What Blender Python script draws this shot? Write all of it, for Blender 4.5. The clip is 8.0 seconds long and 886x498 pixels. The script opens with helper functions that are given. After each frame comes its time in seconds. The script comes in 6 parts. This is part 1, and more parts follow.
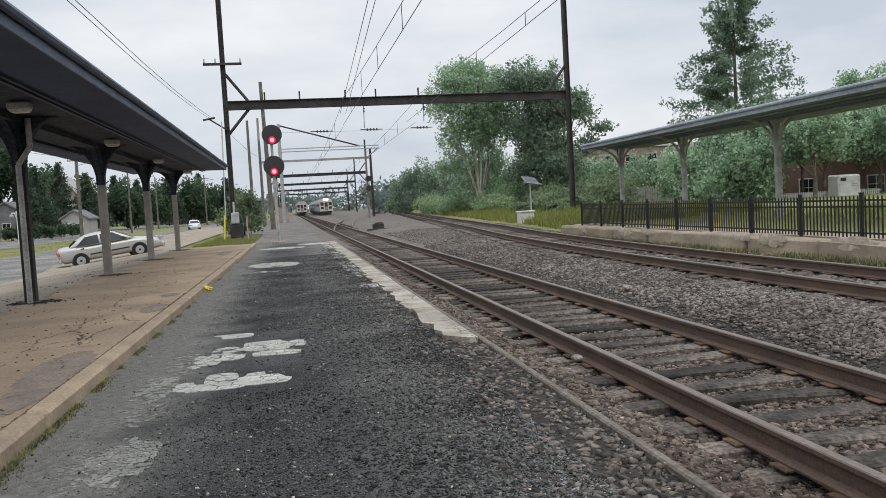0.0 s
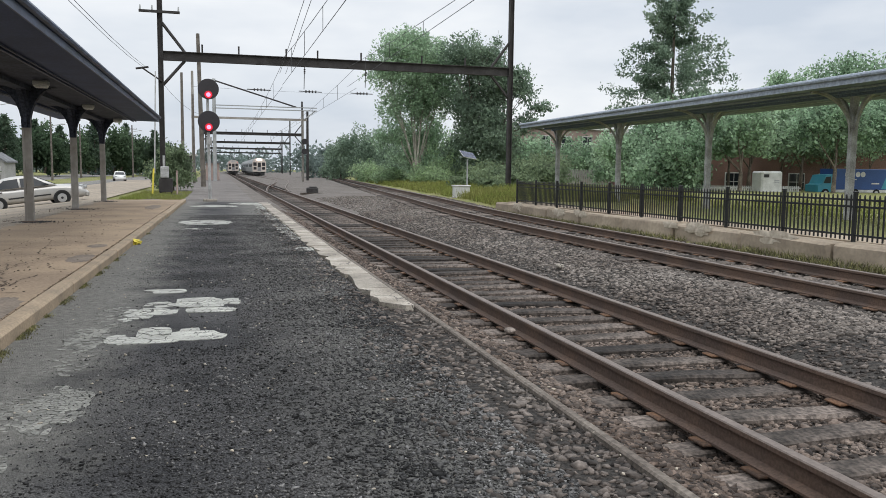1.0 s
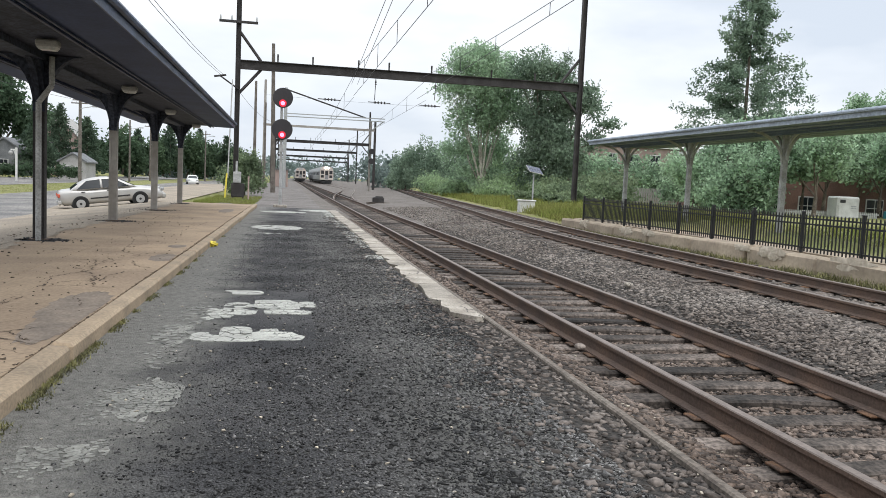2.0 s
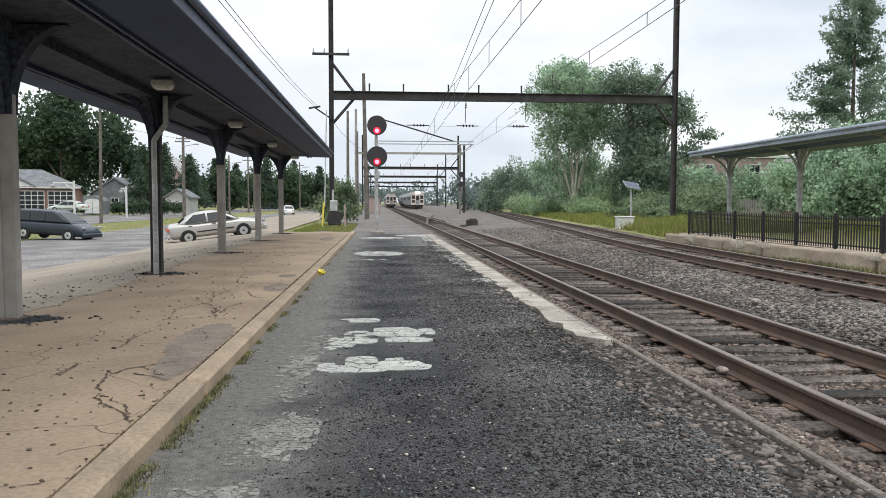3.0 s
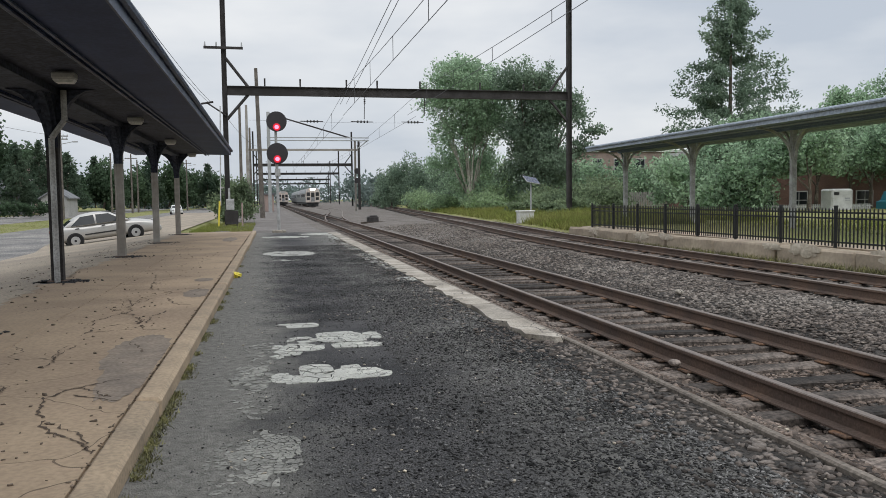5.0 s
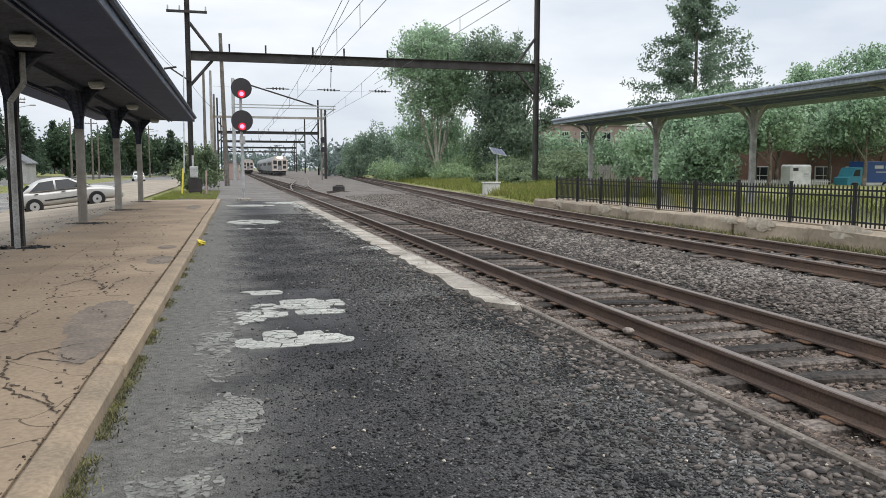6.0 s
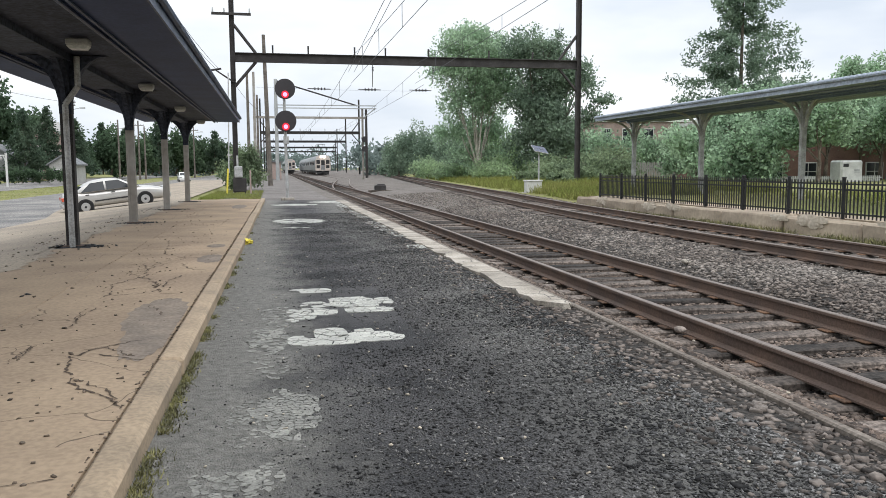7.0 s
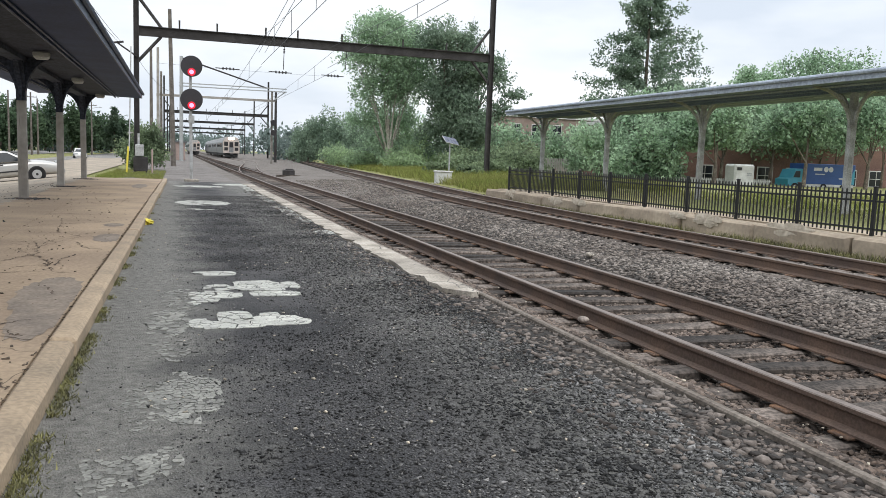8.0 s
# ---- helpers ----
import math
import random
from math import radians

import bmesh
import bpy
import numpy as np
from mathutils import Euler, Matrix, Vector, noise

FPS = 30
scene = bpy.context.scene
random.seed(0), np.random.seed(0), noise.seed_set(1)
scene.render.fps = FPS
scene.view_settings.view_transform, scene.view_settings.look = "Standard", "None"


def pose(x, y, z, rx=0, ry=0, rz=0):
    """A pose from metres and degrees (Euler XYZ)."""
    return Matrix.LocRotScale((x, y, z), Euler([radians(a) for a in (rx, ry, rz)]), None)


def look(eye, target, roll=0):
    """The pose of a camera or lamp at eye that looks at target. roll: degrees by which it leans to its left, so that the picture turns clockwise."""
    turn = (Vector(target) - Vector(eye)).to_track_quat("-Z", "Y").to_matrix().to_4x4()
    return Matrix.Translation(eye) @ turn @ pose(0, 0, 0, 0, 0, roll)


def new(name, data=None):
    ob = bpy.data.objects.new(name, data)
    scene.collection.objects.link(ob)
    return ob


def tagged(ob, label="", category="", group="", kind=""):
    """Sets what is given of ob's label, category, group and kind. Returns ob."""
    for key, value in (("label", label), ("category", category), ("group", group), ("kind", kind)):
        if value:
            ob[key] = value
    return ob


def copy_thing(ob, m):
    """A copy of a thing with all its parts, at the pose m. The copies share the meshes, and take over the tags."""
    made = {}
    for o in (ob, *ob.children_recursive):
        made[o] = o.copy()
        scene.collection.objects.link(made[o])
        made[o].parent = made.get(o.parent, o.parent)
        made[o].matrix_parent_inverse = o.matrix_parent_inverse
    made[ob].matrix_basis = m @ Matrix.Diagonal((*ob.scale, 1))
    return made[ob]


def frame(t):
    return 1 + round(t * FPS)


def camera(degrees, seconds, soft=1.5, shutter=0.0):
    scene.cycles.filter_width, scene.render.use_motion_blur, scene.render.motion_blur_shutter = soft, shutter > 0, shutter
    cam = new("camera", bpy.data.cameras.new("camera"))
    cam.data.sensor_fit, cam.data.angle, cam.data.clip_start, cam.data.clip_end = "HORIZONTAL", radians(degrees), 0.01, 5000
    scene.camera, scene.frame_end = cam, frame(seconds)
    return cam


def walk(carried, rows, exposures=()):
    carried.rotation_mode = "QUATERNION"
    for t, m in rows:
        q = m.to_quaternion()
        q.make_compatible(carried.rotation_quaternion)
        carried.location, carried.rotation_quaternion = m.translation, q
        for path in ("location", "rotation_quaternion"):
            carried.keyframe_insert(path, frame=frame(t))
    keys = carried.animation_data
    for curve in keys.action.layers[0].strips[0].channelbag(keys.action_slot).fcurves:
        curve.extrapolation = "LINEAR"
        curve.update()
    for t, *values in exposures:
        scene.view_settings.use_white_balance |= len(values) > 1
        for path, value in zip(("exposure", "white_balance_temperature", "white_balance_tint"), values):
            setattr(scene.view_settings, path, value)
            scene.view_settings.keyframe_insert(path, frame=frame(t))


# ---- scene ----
cam = camera(58.3, 8.0, soft=0.75)

# camera and its way
PATH = [
    (0, (0.129, -0.304, 1.49), (0.501, 1.657, 1.372), -3.3),
    (0.5, (0.083, -0.295, 1.48), (0.529, 1.65, 1.357), -0.4),
    (1, (0.007, -0.354, 1.474), (0.545, 1.562, 1.28), 0.7),
    (1.5, (-0.058, -0.409, 1.444), (0.532, 1.488, 1.212), 0.9),
    (2, (-0.153, -0.434, 1.471), (0.237, 1.521, 1.305), 2.6),
    (2.2, (-0.163, -0.406, 1.484), (0.157, 1.565, 1.368), 2.2),
    (3.3, (-0.558, 0.005, 1.44), (-0.531, 2.002, 1.328), -0.7),
    (3.5, (-0.624, 0.036, 1.457), (-0.691, 2.034, 1.405), -1.0),
    (4, (-0.754, 0.15, 1.499), (-0.669, 2.147, 1.433), 1.9),
    (4.5, (-0.919, 0.226, 1.477), (-0.52, 2.185, 1.42), -2.4),
    (5, (-0.959, 0.238, 1.475), (-0.529, 2.187, 1.347), -0.7),
    (5.2, (-0.987, 0.168, 1.485), (-0.48, 2.099, 1.358), -0.0),
    (6.3, (-0.947, 0.076, 1.456), (-0.439, 1.998, 1.239), 0.1),
    (6.5, (-0.95, 0.129, 1.444), (-0.496, 2.068, 1.253), 0.1),
    (7, (-1.038, 0.101, 1.468), (-0.626, 2.047, 1.263), -0.3),
    (7.5, (-1.078, 0.102, 1.459), (-0.535, 2.011, 1.214), -0.1),
    (8, (-1.052, 0.13, 1.431), (-0.417, 2.013, 1.204), 2.1),
]
walk(cam, [(t, look(eye, target, roll)) for t, eye, target, roll in PATH],
     [(0.0, -0.24), (0.5, -0.15), (1.0, -0.13), (1.5, 0.05), (2.0, 0.12), (3.5, 0.03), (4.0, -0.08), (4.5, -0.28), (5.0, -0.34), (6.3, 0.12), (6.7, 0.19), (7.2, 0.12), (8.0, 0.16)])

# overcast daylight
world = bpy.data.worlds.new("overcast")
scene.world = world
world.use_nodes = True
wn, wl = world.node_tree.nodes, world.node_tree.links
sky = wn.new("ShaderNodeTexSky")
sky.sky_type, sky.sun_disc = "NISHITA", False
sky.sun_elevation, sky.sun_rotation = radians(52), radians(200)
sky.dust_density = 3.0
wtc = wn.new("ShaderNodeTexCoord")
wmap = wn.new("ShaderNodeMapping")
wmap.inputs["Scale"].default_value = (1.0, 1.0, 3.2)
cloud = wn.new("ShaderNodeTexNoise")
cloud.inputs["Scale"].default_value, cloud.inputs["Detail"].default_value, cloud.inputs["Roughness"].default_value = 2.2, 5.0, 0.52
cramp = wn.new("ShaderNodeValToRGB")
cramp.color_ramp.elements[0].position, cramp.color_ramp.elements[0].color = 0.34, (6.9, 7.6, 8.6, 1)
cramp.color_ramp.elements[1].position, cramp.color_ramp.elements[1].color = 0.66, (11.0, 11.2, 11.4, 1)
wmix = wn.new("ShaderNodeMixRGB")
wmix.inputs[0].default_value = 0.9
wl.new(wtc.outputs["Generated"], wmap.inputs["Vector"])
wl.new(wmap.outputs[0], cloud.inputs["Vector"])
wl.new(cloud.outputs["Fac"], cramp.inputs[0])
wl.new(sky.outputs[0], wmix.inputs[1])
wl.new(cramp.outputs[0], wmix.inputs[2])
wsep, wup, wgain = wn.new("ShaderNodeSeparateXYZ"), wn.new("ShaderNodeMapRange"), wn.new("ShaderNodeVectorMath")
wup.inputs["From Min"].default_value, wup.inputs["From Max"].default_value = 0.25, 1.0
wup.inputs["To Min"].default_value, wup.inputs["To Max"].default_value = 1.05, 2.45
wgain.operation = "SCALE"
wl.new(wtc.outputs["Generated"], wsep.inputs[0])
wl.new(wsep.outputs["Z"], wup.inputs["Value"])
wl.new(wmix.outputs[0], wgain.inputs[0])
wl.new(wup.outputs[0], wgain.inputs["Scale"])
wl.new(wgain.outputs[0], wn["Background"].inputs["Color"])
wn["Background"].inputs["Strength"].default_value = 0.099
sun = new("sun", bpy.data.lights.new("sun", "SUN"))
sun.data.energy, sun.data.angle, sun.data.color = 1.1, radians(45), (1.0, 0.965, 0.92)
sun.matrix_world = look((10, -14, 22), (0, 0, 0))


# ---- materials ----
def mat(name, col, rough=0.8, metal=0.0, var=0.25, scale=1.5, fine=40.0, bump=0.3, depth=0.01, tint=None, island=0.0, pieces=0.0, spec=0.4):
    """A surface with coarse stains, fine grain and relief; tint: the colour of the stains."""
    m = bpy.data.materials.new(name)
    m.use_nodes = True
    n, l = m.node_tree.nodes, m.node_tree.links
    b = n["Principled BSDF"]
    b.inputs["Roughness"].default_value, b.inputs["Metallic"].default_value = rough, metal
    b.inputs["Specular IOR Level"].default_value = spec
    tc = n.new("ShaderNodeTexCoord")
    big, small = n.new("ShaderNodeTexNoise"), n.new("ShaderNodeTexNoise")
    big.inputs["Scale"].default_value, big.inputs["Detail"].default_value = scale, 5.0
    small.inputs["Scale"].default_value, small.inputs["Detail"].default_value = fine, 3.0
    l.new(tc.outputs["Object"], big.inputs["Vector"])
    l.new(tc.outputs["Object"], small.inputs["Vector"])
    ramp = n.new("ShaderNodeValToRGB")
    ramp.color_ramp.elements[0].position, ramp.color_ramp.elements[1].position = 0.38, 0.64
    dark = tint or tuple(c * (1 - var) for c in col)
    ramp.color_ramp.elements[0].color, ramp.color_ramp.elements[1].color = (*dark, 1), (*col, 1)
    l.new(big.outputs["Fac"], ramp.inputs[0])
    grain = n.new("ShaderNodeMapRange")
    grain.inputs["From Min"].default_value, grain.inputs["From Max"].default_value = 0.36, 0.64
    grain.inputs["To Min"].default_value, grain.inputs["To Max"].default_value = 1 - var, 1 + var
    l.new(small.outputs["Fac"], grain.inputs["Value"])
    mul = n.new("ShaderNodeVectorMath")
    mul.operation = "SCALE"
    l.new(ramp.outputs[0], mul.inputs[0])
    l.new(grain.outputs[0], mul.inputs["Scale"])
    out = mul.outputs[0]
    for amount, node, socket in ((island, "ShaderNodeNewGeometry", "Random Per Island"), (pieces, "ShaderNodeObjectInfo", "Random")):
        if amount:
            src, rng, sc = n.new(node), n.new("ShaderNodeMapRange"), n.new("ShaderNodeVectorMath")
            rng.inputs["To Min"].default_value, rng.inputs["To Max"].default_value = 1 - amount, 1 + amount
            sc.operation = "SCALE"
            l.new(src.outputs[socket], rng.inputs["Value"])
            l.new(out, sc.inputs[0])
            l.new(rng.outputs[0], sc.inputs["Scale"])
            out = sc.outputs[0]
    l.new(out, b.inputs["Base Color"])
    if bump:
        bp = n.new("ShaderNodeBump")
        bp.inputs["Strength"].default_value, bp.inputs["Distance"].default_value = bump, depth
        l.new(small.outputs["Fac"], bp.inputs["Height"])
        l.new(bp.outputs[0], b.inputs["Normal"])
    return m


def cracked(m, scale, width, dark, mask=0.5, mscale=0.35):
    """Adds thin wandering cracks, in places only, to a material made by mat()."""
    n, l = m.node_tree.nodes, m.node_tree.links
    b = n["Principled BSDF"]
    src = b.inputs["Base Color"].links[0].from_socket
    tc, vor, wob, add, msk = (n.new("ShaderNode" + k) for k in ("TexCoord", "TexVoronoi", "TexNoise", "VectorMath", "TexNoise"))
    vor.feature = "DISTANCE_TO_EDGE"
    vor.inputs["Scale"].default_value = scale
    wob.inputs["Scale"].default_value, msk.inputs["Scale"].default_value = scale * 2.5, mscale
    sc = n.new("ShaderNodeVectorMath")
    sc.operation = "SCALE"
    sc.inputs["Scale"].default_value = 0.35 / scale
    l.new(tc.outputs["Object"], wob.inputs["Vector"])
    l.new(tc.outputs["Object"], msk.inputs["Vector"])
    l.new(wob.outputs["Color"], sc.inputs[0])
    l.new(tc.outputs["Object"], add.inputs[0])
    l.new(sc.outputs[0], add.inputs[1])
    l.new(add.outputs[0], vor.inputs["Vector"])
    lt, gt, both = (n.new("ShaderNodeMath") for _ in range(3))
    lt.operation, gt.operation, both.operation = "LESS_THAN", "GREATER_THAN", "MULTIPLY"
    lt.inputs[1].default_value, gt.inputs[1].default_value = width, mask
    l.new(vor.outputs["Distance"], lt.inputs[0])
    l.new(msk.outputs["Fac"], gt.inputs[0])
    l.new(lt.outputs[0], both.inputs[0])
    l.new(gt.outputs[0], both.inputs[1])
    mix = n.new("ShaderNodeMixRGB")
    mix.inputs[2].default_value = (*dark, 1)
    l.new(both.outputs[0], mix.inputs[0])
    l.new(src, mix.inputs[1])
    l.new(mix.outputs[0], b.inputs["Base Color"])
    return m


def leafy(m, share=0.6):
    """Lets light through thin leaves."""
    n, l = m.node_tree.nodes, m.node_tree.links
    b = n["Principled BSDF"]
    tr, mix = n.new("ShaderNodeBsdfTranslucent"), n.new("ShaderNodeMixShader")
    mix.inputs[0].default_value = share
    l.new(b.inputs["Base Color"].links[0].from_socket, tr.inputs["Color"])
    l.new(b.outputs[0], mix.inputs[1])
    l.new(tr.outputs[0], mix.inputs[2])
    l.new(mix.outputs[0], n["Material Output"].inputs["Surface"])


def glow(name, col, power):
    m = bpy.data.materials.new(name)
    m.use_nodes = True
    b = m.node_tree.nodes["Principled BSDF"]
    b.inputs["Base Color"].default_value = (*col, 1)
    b.inputs["Emission Color"].default_value, b.inputs["Emission Strength"].default_value = (*col, 1), power
    return m


def clear(name, col, rough=0.08):
    m = bpy.data.materials.new(name)
    m.use_nodes = True
    b = m.node_tree.nodes["Principled BSDF"]
    b.inputs["Base Color"].default_value, b.inputs["Roughness"].default_value = (*col, 1), rough
    b.inputs["Specular IOR Level"].default_value = 0.3
    return m


M_ASPHALT = mat("worn_asphalt", (0.075, 0.075, 0.077), 0.9, var=0.4, scale=0.55, fine=55, bump=0.9, depth=0.02, tint=(0.035, 0.035, 0.037))
M_PATH = mat("crumbling_path", (0.078, 0.076, 0.076), 0.92, var=0.8, scale=0.8, fine=80, bump=1.0, depth=0.03, tint=(0.026, 0.026, 0.028))
n, l = M_PATH.node_tree.nodes, M_PATH.node_tree.links
tc, sep, wob, add, rng, mix = (n.new("ShaderNode" + k) for k in ("TexCoord", "SeparateXYZ", "TexNoise", "Math", "MapRange", "MixRGB"))
wob.inputs["Scale"].default_value, wob.inputs["Detail"].default_value, wob.inputs["Roughness"].default_value = 1.3, 8.0, 0.65
add.operation = "MULTIPLY_ADD"
add.inputs[1].default_value = -1.9
rng.inputs["From Min"].default_value, rng.inputs["From Max"].default_value = -1.45, -2.2
l.new(tc.outputs["Object"], sep.inputs[0])
l.new(tc.outputs["Object"], wob.inputs["Vector"])
l.new(wob.outputs["Fac"], add.inputs[0])
l.new(sep.outputs["X"], add.inputs[2])
l.new(add.outputs[0], rng.inputs["Value"])
add2, rng2, top2 = (n.new("ShaderNode" + k) for k in ("Math", "MapRange", "Math"))
add2.operation, top2.operation = "MULTIPLY_ADD", "MAXIMUM"
add2.inputs[1].default_value = 1.6
rng2.inputs["From Min"].default_value, rng2.inputs["From Max"].default_value, rng2.inputs["To Max"].default_value = 1.0, 1.9, 0.65
l.new(wob.outputs["Fac"], add2.inputs[0])
l.new(sep.outputs["X"], add2.inputs[2])
l.new(add2.outputs[0], rng2.inputs["Value"])
l.new(rng.outputs[0], top2.inputs[0])
l.new(rng2.outputs[0], top2.inputs[1])
l.new(top2.outputs[0], mix.inputs[0])
l.new(n["Principled BSDF"].inputs["Base Color"].links[0].from_socket, mix.inputs[1])
dust, dsc, dcol = n.new("ShaderNodeTexNoise"), n.new("ShaderNodeMapRange"), n.new("ShaderNodeVectorMath")
dust.inputs["Scale"].default_value, dust.inputs["Detail"].default_value, dust.inputs["Roughness"].default_value = 14.0, 9.0, 0.75
dsc.inputs["From Min"].default_value, dsc.inputs["From Max"].default_value = 0.3, 0.7
dsc.inputs["To Min"].default_value, dsc.inputs["To Max"].default_value = 0.45, 1.4
dcol.operation = "SCALE"
dcol.inputs[0].default_value = (0.19, 0.184, 0.166)
l.new(tc.outputs["Object"], dust.inputs["Vector"])
l.new(dust.outputs["Fac"], dsc.inputs["Value"])
l.new(dsc.outputs[0], dcol.inputs["Scale"])
l.new(dcol.outputs[0], mix.inputs[2])
l.new(mix.outputs[0], n["Principled BSDF"].inputs["Base Color"])
M_PAINT = cracked(mat("cracked_white_paint", (0.4, 0.4, 0.36), 0.8, var=0.15, scale=3, fine=60, bump=0.3, tint=(0.33, 0.33, 0.3), island=0.12), 9, 0.03, (0.12, 0.12, 0.11), 0.45, 1.5)
M_FADED = mat("faded_grey_paint", (0.235, 0.233, 0.208), 0.85, var=0.2, scale=5, fine=60, bump=0.3, tint=(0.17, 0.168, 0.152), island=0.15)
M_SLAB = cracked(mat("pale_concrete_slab", (0.37, 0.335, 0.285), 0.88, var=0.25, scale=1.6, fine=45, tint=(0.22, 0.195, 0.16), pieces=0.2), 2.4, 0.014, (0.09, 0.08, 0.07), 0.48, 1.0)
M_TAN = cracked(mat("tan_concrete", (0.335, 0.256, 0.178), 0.9, var=0.1, scale=0.7, fine=26, bump=0.3, tint=(0.25, 0.19, 0.136), spec=0.15), 0.8, 0.004, (0.14, 0.105, 0.075), 0.55, 0.5)
M_CRACK = mat("open_crack", (0.085, 0.06, 0.042), 0.95, var=0.3, bump=0)
M_STAINC = mat("damp_grey_concrete", (0.225, 0.185, 0.148), 0.85, var=0.15, scale=4, fine=30, bump=0.2, tint=(0.165, 0.138, 0.115), spec=0.15)
M_WEED = mat("dusty_weeds", (0.2, 0.19, 0.075), 0.9, var=0.3, scale=3, fine=8, bump=0, tint=(0.1, 0.098, 0.05), island=0.5)
M_CRUMB = mat("brown_crumbs", (0.13, 0.1, 0.075), 0.95, var=0.3, bump=0.2, island=0.6)
M_CURB = mat("tan_curb_stone", (0.335, 0.257, 0.175), 0.85, var=0.15, scale=1.8, fine=35, tint=(0.235, 0.185, 0.13), pieces=0.08)
M_EDGE = mat("grey_edge_timber", (0.165, 0.142, 0.118), 0.92, var=0.3, scale=2, fine=30, bump=0.6, tint=(0.12, 0.1, 0.083))
# near bed colour is darkened to stand for shade between the loose stones
M_BALLAST = mat("gap_shaded_ballast", (0.06, 0.053, 0.047), 0.95, var=0.6, scale=0.4, fine=24, bump=1.0, depth=0.05, tint=(0.021, 0.018, 0.015))
M_STONE = mat("crushed_stone", (0.152, 0.134, 0.118), 0.9, var=0.25, scale=0.45, fine=40, bump=0.3, tint=(0.098, 0.081, 0.07), island=0.75)
# bed further off, without the gap shade in its colour
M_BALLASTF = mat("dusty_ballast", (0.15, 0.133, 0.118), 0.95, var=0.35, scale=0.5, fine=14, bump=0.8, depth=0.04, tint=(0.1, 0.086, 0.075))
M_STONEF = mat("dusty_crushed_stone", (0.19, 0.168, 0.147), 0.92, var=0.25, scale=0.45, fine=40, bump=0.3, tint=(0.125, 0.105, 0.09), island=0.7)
M_STONEB = mat("brown_crushed_stone", (0.135, 0.106, 0.087), 0.9, var=0.25, scale=0.45, fine=40, bump=0.3, tint=(0.088, 0.065, 0.051), island=0.8)
M_CHIP = mat("dark_chippings", (0.125, 0.121, 0.116), 0.9, var=0.6, scale=0.9, fine=40, bump=0.1, tint=(0.034, 0.034, 0.034), island=1.0)
M_TIE = mat("weathered_tie_timber", (0.108, 0.089, 0.076), 0.95, var=0.5, scale=2.5, fine=28, bump=0.9, tint=(0.03, 0.025, 0.021), pieces=0.7)
M_RUST = mat("rusty_rail", (0.118, 0.076, 0.054), 0.8, 0.0, var=0.2, scale=2, fine=50, tint=(0.082, 0.057, 0.045))
M_POLISH = mat("polished_railhead", (0.2, 0.163, 0.14), 0.55, 0.5, var=0.15, scale=3, fine=30, bump=0.1)
M_PLATE = mat("rust_tie_plate", (0.2, 0.105, 0.055), 0.85, 0.1, var=0.3, scale=6, fine=60, tint=(0.07, 0.045, 0.032), pieces=0.45)
M_GRASS = mat("rough_grass", (0.15, 0.165, 0.045), 0.95, var=0.3, scale=0.25, fine=9, bump=1.0, depth=0.08, tint=(0.2, 0.19, 0.075))
M_BLADE = mat("grass_blades", (0.18, 0.215, 0.052), 0.9, var=0.2, scale=0.3, fine=6, bump=0, tint=(0.235, 0.235, 0.08), island=0.4)
M_SAND = mat("pale_gravel_lot", (0.31, 0.262, 0.2), 0.95, var=0.22, scale=0.3, fine=22, bump=0.5, tint=(0.22, 0.185, 0.145))
M_ROAD = mat("old_road_asphalt", (0.215, 0.202, 0.185), 0.9, var=0.5, scale=0.5, fine=25, bump=0.4, tint=(0.11, 0.107, 0.104))
M_YARD = mat("grey_yard_gravel", (0.165, 0.15, 0.138), 0.95, var=0.35, scale=0.5, fine=18, bump=0.8, depth=0.04, tint=(0.112, 0.1, 0.092))
M_WALLC = mat("stained_wall_concrete", (0.4, 0.33, 0.245), 0.9, var=0.1, scale=0.9, fine=12, bump=0.2, tint=(0.27, 0.22, 0.165), pieces=0.12)
M_SPALL = mat("spalled_concrete", (0.5, 0.44, 0.355), 0.95, var=0.3, scale=6, fine=25, bump=0.6, depth=0.02)
M_CHIPPED = mat("chipped_wall_concrete", (0.52, 0.46, 0.37), 0.95, var=0.12, scale=5, fine=14, bump=0.3, tint=(0.4, 0.345, 0.27))
M_STAINR = mat("dull_pink_rock", (0.26, 0.22, 0.19), 0.95, var=0.25, scale=8, fine=30, bump=0.6)
M_BLACK = mat("black_fence_paint", (0.012, 0.013, 0.014), 0.45, var=0.2, bump=0.05)
# blue sheen and veiling glare under the left canopy are mixed into these two colours
M_ROOFU = mat("dark_blue_glare_canopy", (0.04, 0.06, 0.13), 0.6, var=0.15, scale=1.2, fine=20, bump=0.1, tint=(0.03, 0.045, 0.098), spec=0.14)
M_ROOFI = mat("dark_soffit", (0.046, 0.053, 0.074), 0.7, var=0.4, scale=1.5, fine=16, bump=0.2, tint=(0.028, 0.032, 0.045), spec=0.12)
M_FASCIA = mat("grey_blue_fascia", (0.06, 0.08, 0.135), 0.5, var=0.25, scale=2, fine=25, bump=0.1, tint=(0.032, 0.043, 0.075))
# blue-grey is raised to imitate the hazy veil over the far canopy's underside
M_ROOFR = mat("hazed_blue_grey_canopy", (0.19, 0.24, 0.33), 0.6, var=0.2, scale=1.2, fine=20, bump=0.1, spec=0.12)
M_EDGER = mat("pale_blue_grey_fascia", (0.33, 0.375, 0.44), 0.5, var=0.2, scale=1.5, fine=15, bump=0.1, spec=0.2)
M_ROOFT = mat("pale_roof_sheet", (0.42, 0.45, 0.48), 0.45, 0.3, var=0.2, scale=1.5, fine=15, bump=0.1)
